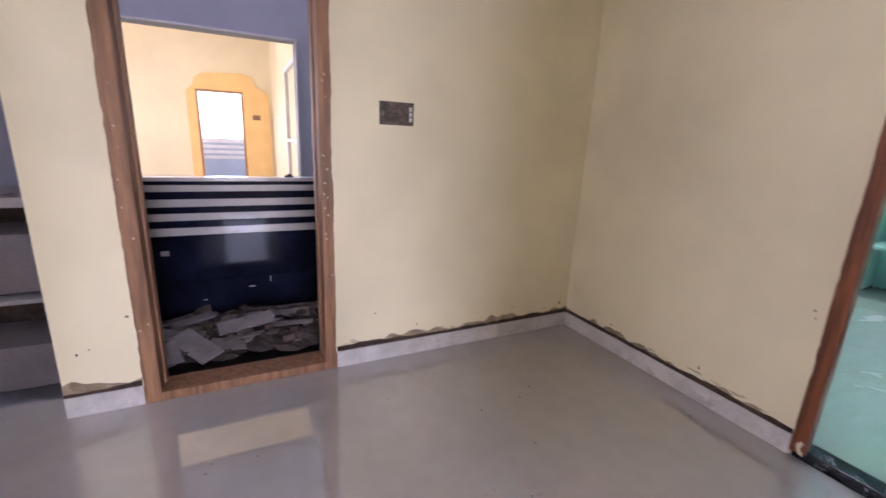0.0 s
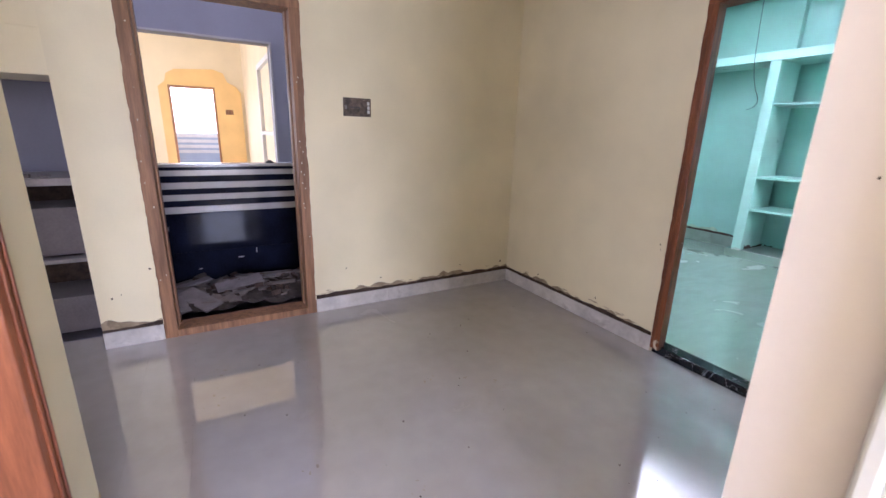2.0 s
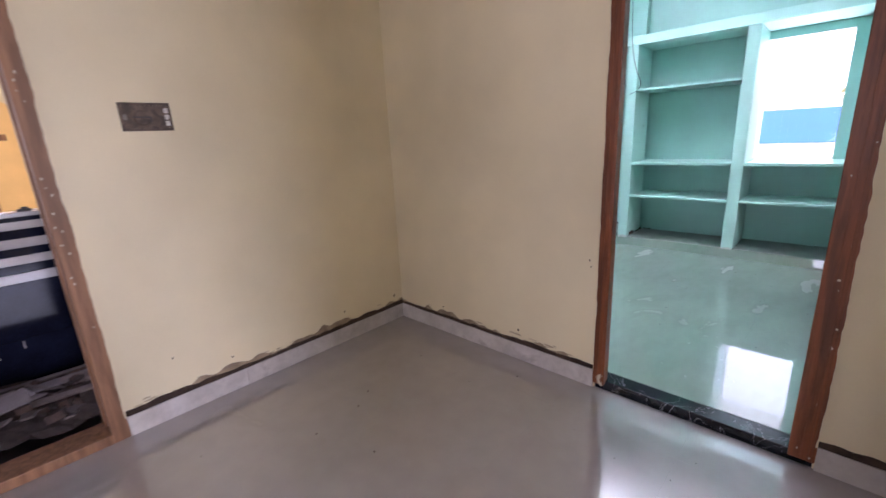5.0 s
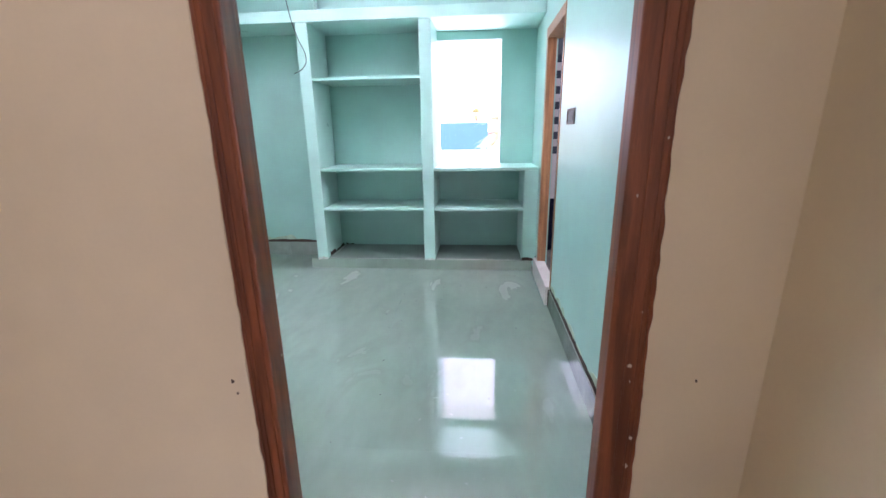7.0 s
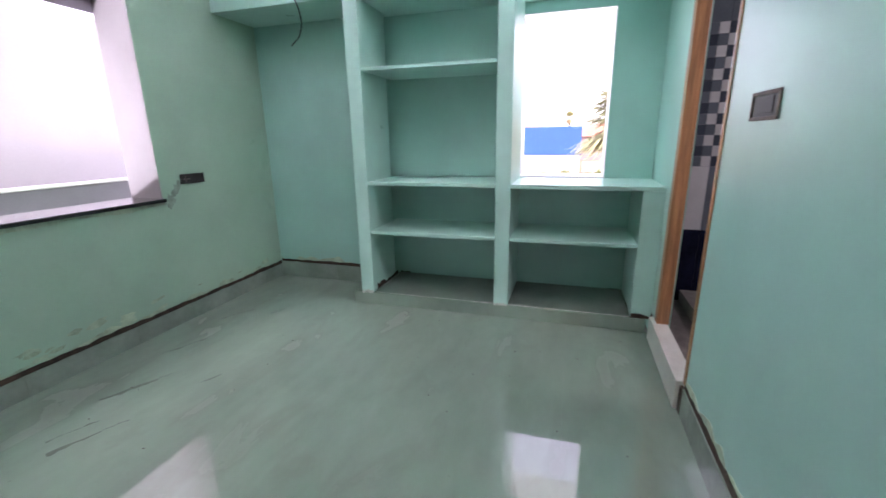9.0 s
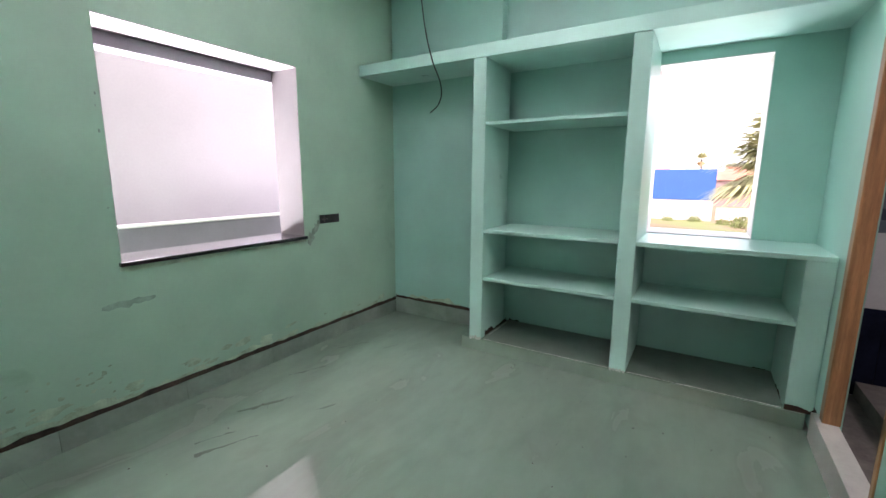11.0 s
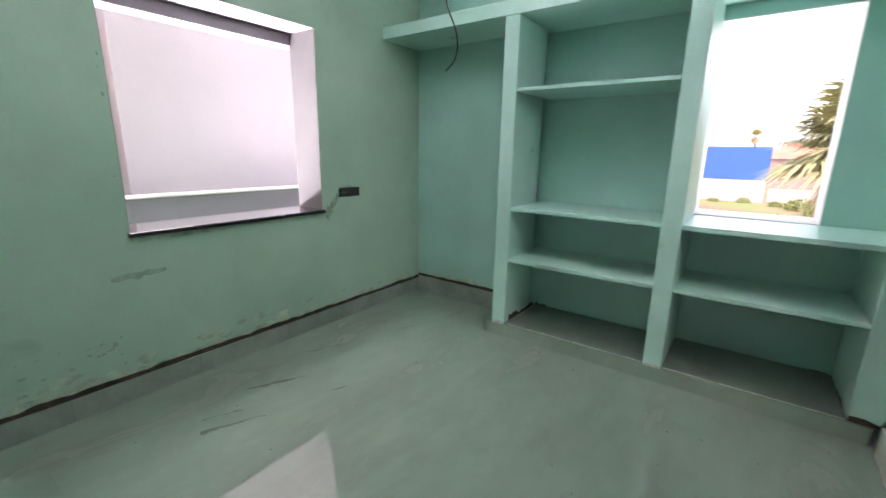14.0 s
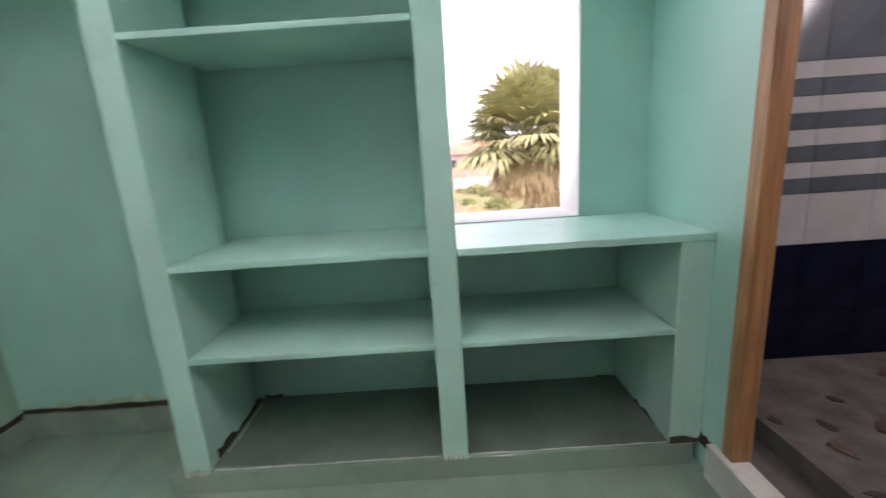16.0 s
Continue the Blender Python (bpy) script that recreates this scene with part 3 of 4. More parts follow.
setting("floor_neighbour", boxes((-13.4, -4.70, -3.4, 3.2, -0.1, 0.0)), TILE, "pale tile floor of the neighbouring hall", "floor")
setting("ceiling_neighbour", boxes((-13.4, -4.70, -3.4, 3.2, 3.7, 3.8)), YELLOW, "yellow-washed ceiling of the neighbouring hall", "ceiling")
setting("wall_neighbour_hall", boxes((-12.0, -4.70, 1.5, 1.65, 0, 3.7), (-12.0, -4.70, -3.5, -3.35, 0, 3.7)), YELLOW, "yellow painted wall of the neighbouring hall", "wall")
hall_end = thing("wall_hall_end", "yellow end wall with an amber arched doorway", "wall", kind="structure")
part("plaster", boxes((-12.15, -12.0, -3.4, -0.2, 0, 3.7), (-12.15, -12.0, 0.82, 1.5, 0, 3.7), (-12.15, -12.0, -0.2, 0.82, 2.4, 3.7)), YELLOW, hall_end)


def arch_surround():
    bm = bmesh.new()
    outer = [(-0.4, 0.0), (-0.4, 2.35), (-0.25, 2.48), (-0.2, 2.66), (-0.03, 2.77), (0.82, 2.83), (1.05, 2.75), (1.12, 2.55), (1.32, 2.45), (1.42, 2.3), (1.42, 0.0)]
    inner = [(-0.2, 0.0), (-0.2, 2.40), (0.82, 2.40), (0.82, 0.0)]
    pts = outer + inner[::-1]
    front = [bm.verts.new((-11.96, y, z)) for y, z in pts]
    back = [bm.verts.new((-11.999, y, z)) for y, z in pts]
    bm.faces.new(front)
    bm.faces.new(back[::-1])
    for i in range(len(pts)):
        j = (i + 1) % len(pts)
        bm.faces.new((front[i], back[i], back[j], front[j]))
    bmesh.ops.recalc_face_normals(bm, faces=bm.faces)
    return bm


part("arch", arch_surround(), AMBER, hall_end, "amber painted stepped arch")
part("frame", boxes((-12.1, -11.955, -0.2, -0.15, 0, 2.40), (-12.1, -11.955, 0.77, 0.82, 0, 2.40), (-12.1, -11.955, -0.15, 0.77, 2.35, 2.40), bevel=0.004), WOOD_ORANGE, hall_end)
part("switch_plate", boxes((-11.999, -11.955, 1.02, 1.2, 1.75, 1.87), bevel=0.004), WOOD_TAN, hall_end, "small brown switch plate")
far_par = thing("parapet_far", "far striped tile parapet beyond the yellow hall", "parapet", kind="structure")
part("core", boxes((-13.4, -13.28, -3.0, 3.0, 0, 1.24)), PALEBLUE, far_par)
for i in range(4):
    part("stripe", boxes((-13.279, -13.265, -3.0, 3.0, 0.70 + i * 0.145, 0.785 + i * 0.145), bevel=0.003), PALETILE, far_par)
cab = thing("wall_cabinet", "cream built-in wall cupboard frame in the yellow hall", "wall cupboard")
part("frame", boxes((-7.9, -7.82, 1.40, 1.5, 0.3, 2.5), (-6.2, -6.12, 1.40, 1.5, 0.3, 2.5), (-7.82, -6.2, 1.40, 1.5, 2.42, 2.5), (-7.82, -6.2, 1.40, 1.5, 1.3, 1.36), bevel=0.005), WHITE, cab)
part("back", boxes((-7.82, -6.2, 1.46, 1.498, 0.3, 2.42)), YELLOW, cab)

# tiles of the parapet: navy field, alternate pale and dark bands
rows = [(-0.127, 0.270, NAVY), (0.272, 0.635, NAVY), (0.637, 0.695, PALETILE), (0.698, 0.750, NAVY), (0.752, 0.805, PALETILE),
        (0.807, 0.855, NAVY), (0.857, 0.913, PALETILE), (0.915, 0.970, NAVY), (0.972, 1.019, PALETILE), (1.021, 1.047, NAVY)]
shared = {}
for z0, z1, m in rows:
    for i in range(3):
        y0 = -1.2 + i * 1.2
        key = (z0,)
        if key not in shared:
            bm = boxes((-0.012, 0.0, 0.0004, 1.1996, 0, z1 - z0), bevel=0.0006)
            ob = part("tile", bm, m, parapet)
            shared[key] = ob.data
        else:
            ob = new("tile", shared[key])
            ob.parent = parapet
        ob.location = (-3.54, y0, z0)
chipped = thing("stone_offcut", "small dark offcut lying on the parapet coping", "offcut", at=(-3.59, 0.975, 1.076))
part("chip", boxes((-0.02, 0.02, -0.035, 0.035, 0, 0.014), (-0.012, 0.012, -0.015, 0.02, 0.0142, 0.026), bevel=0.004), DARKBOX, chipped)
part("sticker", boxes((-3.5398, -3.5385, 0.03, 0.085, 0.485, 0.523), bevel=0.0004), GREYSLAB, parapet, "small faded grey sticker")
for y, z, w, h in ((0.785, 0.21, 0.007, 0.05), (0.64, 0.175, 0.05, 0.010), (0.29, 0.10, 0.03, 0.007)):
    part("mortar_splash", boxes((-3.5398, -3.537, y - w / 2, y + w / 2, z, z + h), bevel=0.001), PALETILE, parapet, "small pale mortar splash")

# ---- rubble on the balcony ----
rubble = thing("rubble_pile", "heap of broken tiles, bricks and plaster on the balcony", "rubble", at=(-2.9, 0.6, -0.13))
bm = bmesh.new()
nx, ny = 24, 60


def heap(x, y):
    """Height of the rubble above the balcony floor."""
    h = 0.115 + 0.075 * min(1.0, (x + 0.6) / 0.5) - 0.03 * max(0.0, x - 0.12) + 0.03 * max(0.0, 0.2 - abs(y)) / 0.2
    return h + 0.03 * noise.noise((x * 6, y * 4, 1.7)) + 0.028 * noise.noise((x * 19, y * 17, 3.1))



grid = [[None] * (ny + 1) for _ in range(nx + 1)]
for i in range(nx + 1):
    for j in range(ny + 1):
        x, y = -0.635 + 0.97 * i / nx, -0.71 + 2.4 * j / ny
        grid[i][j] = bm.verts.new((x, y, heap(x, y)))
for i in range(nx):
    for j in range(ny):
        bm.faces.new((grid[i][j], grid[i + 1][j], grid[i + 1][j + 1], grid[i][j + 1]))
mound = tagged(part("dark_void_mound", bm, DEBRIS, rubble), kind="stuff")


def shard_mesh(name, seed, size, thick, material):
    rng = random.Random(seed)
    bm = bmesh.new()
    n = rng.randint(4, 6)
    pts = [(math.cos(a) * size * rng.uniform(0.8, 1.25), math.sin(a) * size * rng.uniform(0.4, 0.6)) for a in (math.tau * (k + rng.uniform(-0.28, 0.28)) / n for k in range(n))]
    lo = [bm.verts.new((x, y, 0)) for x, y in pts]
    hi = [bm.verts.new((x * 0.97, y * 0.97, thick)) for x, y in pts]
    bm.faces.new(lo[::-1])
    bm.faces.new(hi)
    for i in range(n):
        j = (i + 1) % n
        bm.faces.new((lo[i], lo[j], hi[j], hi[i]))
    me = bpy.data.meshes.new(name)
    bm.to_mesh(me)
    bm.free()
    me.materials.append(material)
    return me


kinds = [("tile_shard", shard_mesh("tile_shard", s, 0.085 + 0.03 * (s % 4), 0.014, SHARD)) for s in range(12)]
kinds += [("brick_chunk", shard_mesh("brick_chunk", 40 + s, 0.05, 0.045, BRICK)) for s in range(4)]
kinds += [("plaster_lump", shard_mesh("plaster_lump", 60 + s, 0.035, 0.03, DEBRIS)) for s in range(4)]
rng = random.Random(11)
for i in range(190):
    x, y = rng.uniform(-0.56, 0.25), rng.uniform(-0.56, 0.75)
    # broken tiles lie mostly on the near heap, crumbled plaster and brick beyond
    first = 0 if rng.random() < 0.55 - 0.5 * y else 12
    name, me = kinds[rng.randrange(first, 12 if first == 0 and rng.random() < 0.8 else len(kinds))]
    ob = new(name, me)
    ob.parent = rubble
    ob.matrix_basis = pose(x, y, heap(x, y) + rng.uniform(-0.012, 0.018), rng.uniform(-20, 20), rng.uniform(-20, 20), rng.gauss(75, 45)) @ Matrix.Scale(rng.uniform(0.5, 0.95), 4)
for name, x, y, rx, ry, rz, ln, w in (("board_strip", -0.25, 0.14, 4, -2, 84, 0.66, 0.075), ("board_strip", -0.42, 0.22, -5, 3, 96, 0.5, 0.06), ("board_strip", 0.0, 0.28, 8, -6, 70, 0.3, 0.05),
                                      ("slab", 0.17, -0.32, 9, 12, 38, 0.34, 0.15), ("slab", 0.02, -0.44, -8, 6, 62, 0.30, 0.19), ("slab", -0.03, -0.02, 14, -5, 98, 0.36, 0.13),
                                      ("slab", 0.22, -0.47, 5, 18, 20, 0.2, 0.14), ("slab", -0.28, -0.36, -6, -8, 105, 0.26, 0.14)):
    ob = part(name, boxes((-ln / 2, ln / 2, -w / 2, w / 2, 0, 0.013), bevel=0.002), BOARD if name == "slab" or w > 0.07 else SHARD, rubble)
    ob.matrix_basis = pose(x, y, heap(x, y) + 0.028, rx, ry, rz)
lump = part("plaster_lump", boxes((-0.045, 0.045, -0.025, 0.03, 0, 0.05), bevel=0.012), PALETILE, rubble, "pale block of plaster")
lump.matrix_basis = pose(-0.22, 0.13, heap(-0.22, 0.13) + 0.02, 12, 20, 35)

# ---- view from the side window: light well ----
lw = setting("wall_light_well", boxes((-5.35, -5.2, 4.77, 9.0, -3.3, 7.5)), PINK, "pale pink outer wall across the light well", "wall")
setting("wall_light_well_recess", boxes((-6.35, -6.2, 3.3, 5.1, -3.3, 7.5), (-6.2, -5.35, 4.95, 5.1, -3.3, 7.5)), PINK, "pale recessed outer wall across the light well", "wall")
setting("parapet_light_well", boxes((-4.42, -4.30, 3.4, 9.0, -3.3, 0.965)), PARAPET, "grey plastered balcony parapet across the light well", "parapet")
setting("coping_light_well", boxes((-4.44, -4.28, 3.4, 9.0, 0.9655, 0.985), bevel=0.003), WHITE, "white coping of the parapet", "coping")
setting("balcony_floor_far", boxes((-6.2, -4.42, 3.31, 9.0, -0.15, -0.02)), GREYWALL, "grey balcony floor across the light well", "balcony floor")
door_5 = thing("door_5", "pinkish wooden door frame across the light well", "door frame", kind="structure")
part("jamb", boxes((-6.19, -6.08, 4.66, 4.78, -0.02, 2.54), bevel=0.005), WOOD_PINK, door_5)
part("head", boxes((-6.19, -6.08, 3.6, 4.78, 2.5405, 2.65), bevel=0.005), WOOD_PINK, door_5)

# ---- bathroom ----
bath_n = thing("wall_bathroom_north", "bathroom wall with navy, grey and mosaic tiles", "wall", kind="structure")
part("backing", boxes((0.472, 2.3, 6.42, OUT, 0, CEIL)), GREYWALL, bath_n)
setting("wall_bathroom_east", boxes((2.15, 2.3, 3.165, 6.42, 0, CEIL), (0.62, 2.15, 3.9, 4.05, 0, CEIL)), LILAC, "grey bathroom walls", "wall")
bath_floor = setting("floor_bathroom", boxes((0.475, 2.15, 4.05, 6.405, -0.1, 0.10), (0.66, 2.15, 4.05, 6.40, 0.1005, 0.19)), ROUGH_FLOOR, "bare rubble-strewn bathroom floor", "floor")


def tile_block(x0, x1, z0, z1, material, key):
    if key not in shared:
        ob = part("tile", boxes((0.001, x1 - x0 - 0.001, -0.010, 0.0, 0.001, z1 - z0 - 0.001), bevel=0.0015), material, bath_n)
        shared[key] = ob.data
    else:
        ob = new("tile", shared[key])
        ob.parent = bath_n
    ob.location = (x0, 6.419, z0)


for i in range(4):
    x0 = 0.86 + i * 0.31
    tile_block(x0, x0 + 0.31, 0.1, 0.45, NAVY, "n1")
    tile_block(x0, x0 + 0.31, 0.45, 0.80, NAVY, "n2")
    tile_block(x0, x0 + 0.31, 0.80, 1.05, PALETILE, "g1")
    for k in range(8):
        tile_block(x0, x0 + 0.31, 1.05 + k * 0.075, 1.125 + k * 0.075, BLUETILE if k % 2 == 0 else PALETILE, "s%d" % (k % 2))
    for k in range(3):
        tile_block(x0, x0 + 0.31, 1.65 + k * 0.35, 2.0 + k * 0.35, BLUETILE, "b1")
for i in range(6):
    x0 = 0.50 + i * 0.06
    for k in range(13):
        pick = (i * 5 + k * 3 + (k * k) % 4) % 3
        tile_block(x0, x0 + 0.06, 1.10 + k * 0.07, 1.17 + k * 0.07, (PALETILE, BLUETILE, SLATE)[pick], "m%d" % pick)
for x0 in (0.50, 0.62, 0.74):
    tile_block(x0, x0 + 0.12, 0.1, 0.65, NAVY, "nn")
    tile_block(x0, x0 + 0.12, 0.65, 1.10, PALETILE if x0 < 0.7 else BLUETILE, "wp%d" % (x0 < 0.7))
    tile_block(x0, x0 + 0.12, 2.01, 2.6, BLUETILE, "bb")
bath_rub = thing("rubble_pile", "scattered mortar and broken tiles on the bathroom floor", "rubble", at=(1.32, 5.9, 0.19))
for i in range(18):
    name, me = kinds[rng.randrange(12, len(kinds))]
    ob = new(name, me)
    ob.parent = bath_rub
    ob.matrix_basis = pose(rng.uniform(-0.65, 0.7), rng.uniform(-0.6, 0.45), -0.004, rng.uniform(-6, 6), rng.uniform(-6, 6), rng.uniform(0, 360)) @ Matrix.Diagonal((1.1, 1.1, 0.3, 1))

# ---- hanging wire ----
def wire(name, label, pts, radius=0.0022):
    cu = bpy.data.curves.new(name, "CURVE")
    cu.dimensions, cu.bevel_depth, cu.bevel_resolution = "3D", radius, 2
    sp = cu.splines.new("BEZIER")
    sp.bezier_points.add(len(pts) - 1)
    for b, p in zip(sp.bezier_points, pts):
        b.co, b.handle_left_type, b.handle_right_type = p, "AUTO", "AUTO"
    cu.materials.append(WIRE)
    tmp = bpy.data.objects.new(name, cu)
    scene.collection.objects.link(tmp)
    me = bpy.data.meshes.new_from_object(tmp.evaluated_get(bpy.context.evaluated_depsgraph_get()))
    bpy.data.objects.remove(tmp)
    ob = new(name, me)
    return tagged(ob, label, "wire")


wire("hanging_wire", "thin black wire hanging from the bedroom's ceiling point",
     [(-1.14, 4.40, 3.0), (-1.16, 4.39, 2.6), (-1.145, 4.38, 2.2), (-1.125, 4.38, 1.95), (-1.09, 4.38, 1.81), (-1.058, 4.39, 1.715), (-1.09, 4.43, 1.675), (-1.17, 4.49, 1.65)])
rose = bmesh.new()
bmesh.ops.create_cone(rose, cap_ends=True, segments=20, radius1=0.035, radius2=0.028, depth=0.02, matrix=pose(-1.14, 4.40, 2.99))
tagged(part("ceiling_rose", rose, DARKBOX), "small round electrical box in the bedroom's ceiling", "ceiling box")

# ---- outside, beyond the bedroom window ----
setting("ground", boxes((-400, 400, -200, 600, -3.6, -3.3)), GROUND, "dry earth with patches of grass", "ground")
shed = thing("blue_shed", "long shed clad in bright blue sheet over a pale wall", "shed")
part("cladding", boxes((-9.5, 0.9, 58, 66, -1.0, 2.4), bevel=0.02), BLUE, shed)
part("base_wall", boxes((-9.4, 0.8, 58.05, 65.9, -3.3, -1.001)), PALEWALL, shed)
for i in range(18):
    part("rib", boxes((-9.4 + i * 0.6, -9.36 + i * 0.6, 57.97, 58.0, -0.97, 2.37)), BLUE, shed)


def house(x, y, w, d, h, roof_h, mat):
    hs = thing("house", "distant low house with a tiled roof", "house", group="distant houses", at=(x, y, -3.3))
    part("wall", boxes((-w / 2, w / 2, -d / 2, d / 2, 0, h)), mat, hs)
    bm = bmesh.new()
    v = [bm.verts.new(p) for p in ((-w / 2 - 0.4, -d / 2 - 0.4, h + 0.01), (w / 2 + 0.4, -d / 2 - 0.4, h + 0.01), (w / 2 + 0.4, d / 2 + 0.4, h + 0.01), (-w / 2 - 0.4, d / 2 + 0.4, h + 0.01), (-w / 2, 0, h + roof_h), (w / 2, 0, h + roof_h))]
    for q in ((0, 1, 5, 4), (1, 2, 5), (2, 3, 4, 5), (3, 0, 4), (0, 3, 2, 1)):
        bm.faces.new([v[i] for i in q])
    part("roof", bm, FARROOF, hs)
    for i in range(int(w / 2.5)):
        part("window", boxes((-w / 2 + 0.8 + i * 2.5, -w / 2 + 1.8 + i * 2.5, -d / 2 - 0.05, -d / 2 + 0.1, h * 0.4, h * 0.75)), DARKWIN, hs)


for x, y, w, d, h, r in ((4, 92, 11, 8, 4.4, 1.6), (17, 105, 13, 8, 5.6, 1.4), (-14, 110, 14, 9, 5.2, 1.6), (31, 98, 10, 8, 4.8, 1.5), (-34, 120, 15, 9, 5.0, 1.8), (10, 128, 12, 8, 6.4, 1.2)):
    house(x, y, w, d, h, r, FARWALL)
setting("boundary_wall", boxes((1.2, 30, 60, 60.25, -3.3, -1.9)), PALEWALL, "long whitewashed boundary wall", "boundary wall")


def fan_leaf(bm, base, aim, size, rng, droop):
    """One stiff fan leaf: a stalk and a half disc of pointed blades."""
    d = Vector(aim).normalized()
    side = d.cross(Vector((0, 0, 1)))
    side = side.normalized() if side.length > 0.05 else Vector((1, 0, 0))
    up = side.cross(d).normalized()
    b = Vector(base)
    hub = b + d * size * 0.75
    w = 0.03
    s = [bm.verts.new(p) for p in (b - side * w, b + side * w, hub + side * w * 0.6, hub - side * w * 0.6)]
    bm.faces.new(s)
    n = 33
    for i in range(n):
        a = radians(-115 + 230 * i / (n - 1)) + rng.uniform(-0.05, 0.05)
        r = size * rng.uniform(0.75, 1.0) * (0.72 + 0.28 * math.cos(a))
        v = d * math.cos(a) + side * math.sin(a)
        o = v.cross(up).normalized() * 0.027 * size
        mid = hub + v * r * 0.55 + up * 0.05 * size
        tip = hub + v * r - Vector((0, 0, 1)) * droop * size * rng.uniform(0.1, 0.4)
        q = [bm.verts.new(p) for p in (hub, mid + o, tip, mid - o)]
        bm.faces.new(q)


def palm(x, y, ground, height, size, count, seed, label):
    rng = random.Random(seed)
    tree = thing("palm_tree", label, "palm tree", group="palm trees", at=(x, y, ground))
    bm = bmesh.new()
    prev = None
    for i in range(13):
        z = height * i / 12
        r = (0.26 - 0.10 * i / 12) * (1.12 if i % 2 else 1.0)
        c = Vector((0.15 * math.sin(i * 0.35), 0.1 * math.sin(i * 0.22), z))
        ring = [bm.verts.new(c + Vector((math.cos(k / 9 * math.tau), math.sin(k / 9 * math.tau), 0)) * r) for k in range(9)]
        if prev:
            for k in range(9):
                bm.faces.new((prev[k], prev[(k + 1) % 9], ring[(k + 1) % 9], ring[k]))
        prev = ring
    part("trunk", bm, BARK, tree)
    top = Vector((0.15 * math.sin(12 * 0.35), 0.1 * math.sin(12 * 0.22), height))
    green, dry = bmesh.new(), bmesh.new()
    for i in range(count):
        az = i * 2.399 + rng.uniform(-0.2, 0.2)
        el = radians(rng.uniform(-25, 80))
        fan_leaf(green, top, (math.cos(az) * math.cos(el), math.sin(az) * math.cos(el), math.sin(el)), size * rng.uniform(0.8, 1.1), rng, 0.5)
    for i in range(count // 2 + 10):
        az = i * 2.399 + 1.0
        el = radians(rng.uniform(-75, -35))
        fan_leaf(dry, top - Vector((0, 0, 0.2)), (math.cos(az) * math.cos(el), math.sin(az) * math.cos(el), math.sin(el)), size * rng.uniform(0.5, 0.8), rng, 0.8)
    part("crown", green, LEAF, tree, "green fan leaves")
    part("dry_fronds", dry, DRYLEAF, tree, "hanging dry brown fronds")


palm(2.85, 20.5, -3.3, 5.0, 1.95, 105, 3, "fan palm with green leaves and hanging dry fronds")
palm(4.2, 23.0, -3.3, 3.4, 1.5, 60, 5, "fan palm with green leaves and hanging dry fronds")
palm(-0.9, 96.0, -3.3, 8.2, 1.0, 30, 8, "tall distant fan palm above the roofs")


def shrub(x, y, r, seed, mat, label):
    rng = random.Random(seed)
    bm = bmesh.new()
    for i in range(420):
        a, e, k = rng.uniform(0, math.tau), math.asin(rng.uniform(0.0, 1)), r * rng.uniform(0.55, 1.05) * (0.8 + 0.3 * noise.noise((seed, i * 0.13, 0.0)))
        c = Vector((math.cos(a) * math.cos(e) * k, math.sin(a) * math.cos(e) * k, math.sin(e) * k * 0.8))
        q = Euler((rng.uniform(0, 6), rng.uniform(0, 6), rng.uniform(0, 6))).to_matrix()
        s = r * 0.09 * rng.uniform(0.6, 1.3)
        bm.faces.new([bm.verts.new(c + q @ Vector(p) * s) for p in ((-1, 0, 0), (0, -0.45, 0.1), (1.2, 0, 0), (0, 0.45, 0.1))])
    for i in range(5):
        a = i * 1.25
        v = Vector((math.cos(a) * r * 0.35, math.sin(a) * r * 0.35, r * 0.5))
        bm.faces.new([bm.verts.new(p) for p in ((-0.03, 0, 0), (0.03, 0, 0), v)])
    ob = tagged(part("shrub", bm, mat), label, "shrub", group="shrubs outside", kind="stuff")
    ob.location = (x, y, -3.3)


rng = random.Random(21)
for i in range(9):
    shrub(1.6 + rng.uniform(-1.2, 5), 26 + i * 3.4 + rng.uniform(-1, 1), rng.uniform(0.9, 1.7), 30 + i, BUSH if i % 3 else DRYLEAF, "leafy roadside shrub")
for i in range(6):
    shrub(-6 + i * 2.6, 54 + rng.uniform(-2, 3), rng.uniform(0.7, 1.2), 50 + i, BUSH, "leafy roadside shrub")

# ---- skirting, open joints and smears ----
def skirt(name, label, runs, z, thick, tile_mat, smear_mat, seed, gap=(0.013, 0.040)):
    """runs: (start, along, out, length, height). Tile pieces, an uneven dark joint above them and a cement smear over it."""
    base = thing(name, label, "skirting", kind="structure")
    for k, (p, a, o, length, h) in enumerate(runs):
        p, a, o = Vector(p), Vector(a), Vector(o)
        s, i = 0.0, 0
        while s < length - 0.01:
            e = min(length, s + 0.6)
            c = [p + a * (s + 0.0008), p + a * (e - 0.0008)]
            xs = sorted((c[0].x, c[1].x, c[0].x + o.x * thick, c[1].x + o.x * thick))
            ys = sorted((c[0].y, c[1].y, c[0].y + o.y * thick, c[1].y + o.y * thick))
            part("tile", boxes((xs[0], xs[-1], ys[0], ys[-1], z, z + h), bevel=0.0015), tile_mat, base)
            s, i = e, i + 1
        ragged("smear", smear_mat, base, p + Vector((0, 0, z + h)), a, (0, 0, 1), o, length, -0.03, 0.095, 0.003, seed=seed + k, fray=4.0)
        ragged("joint", GAP, base, p + Vector((0, 0, z + h)), a, (0, 0, 1), o, length, gap[0], gap[1], 0.006, seed=seed + 20 + k, foot=0.006, fray=5.0)
    return base


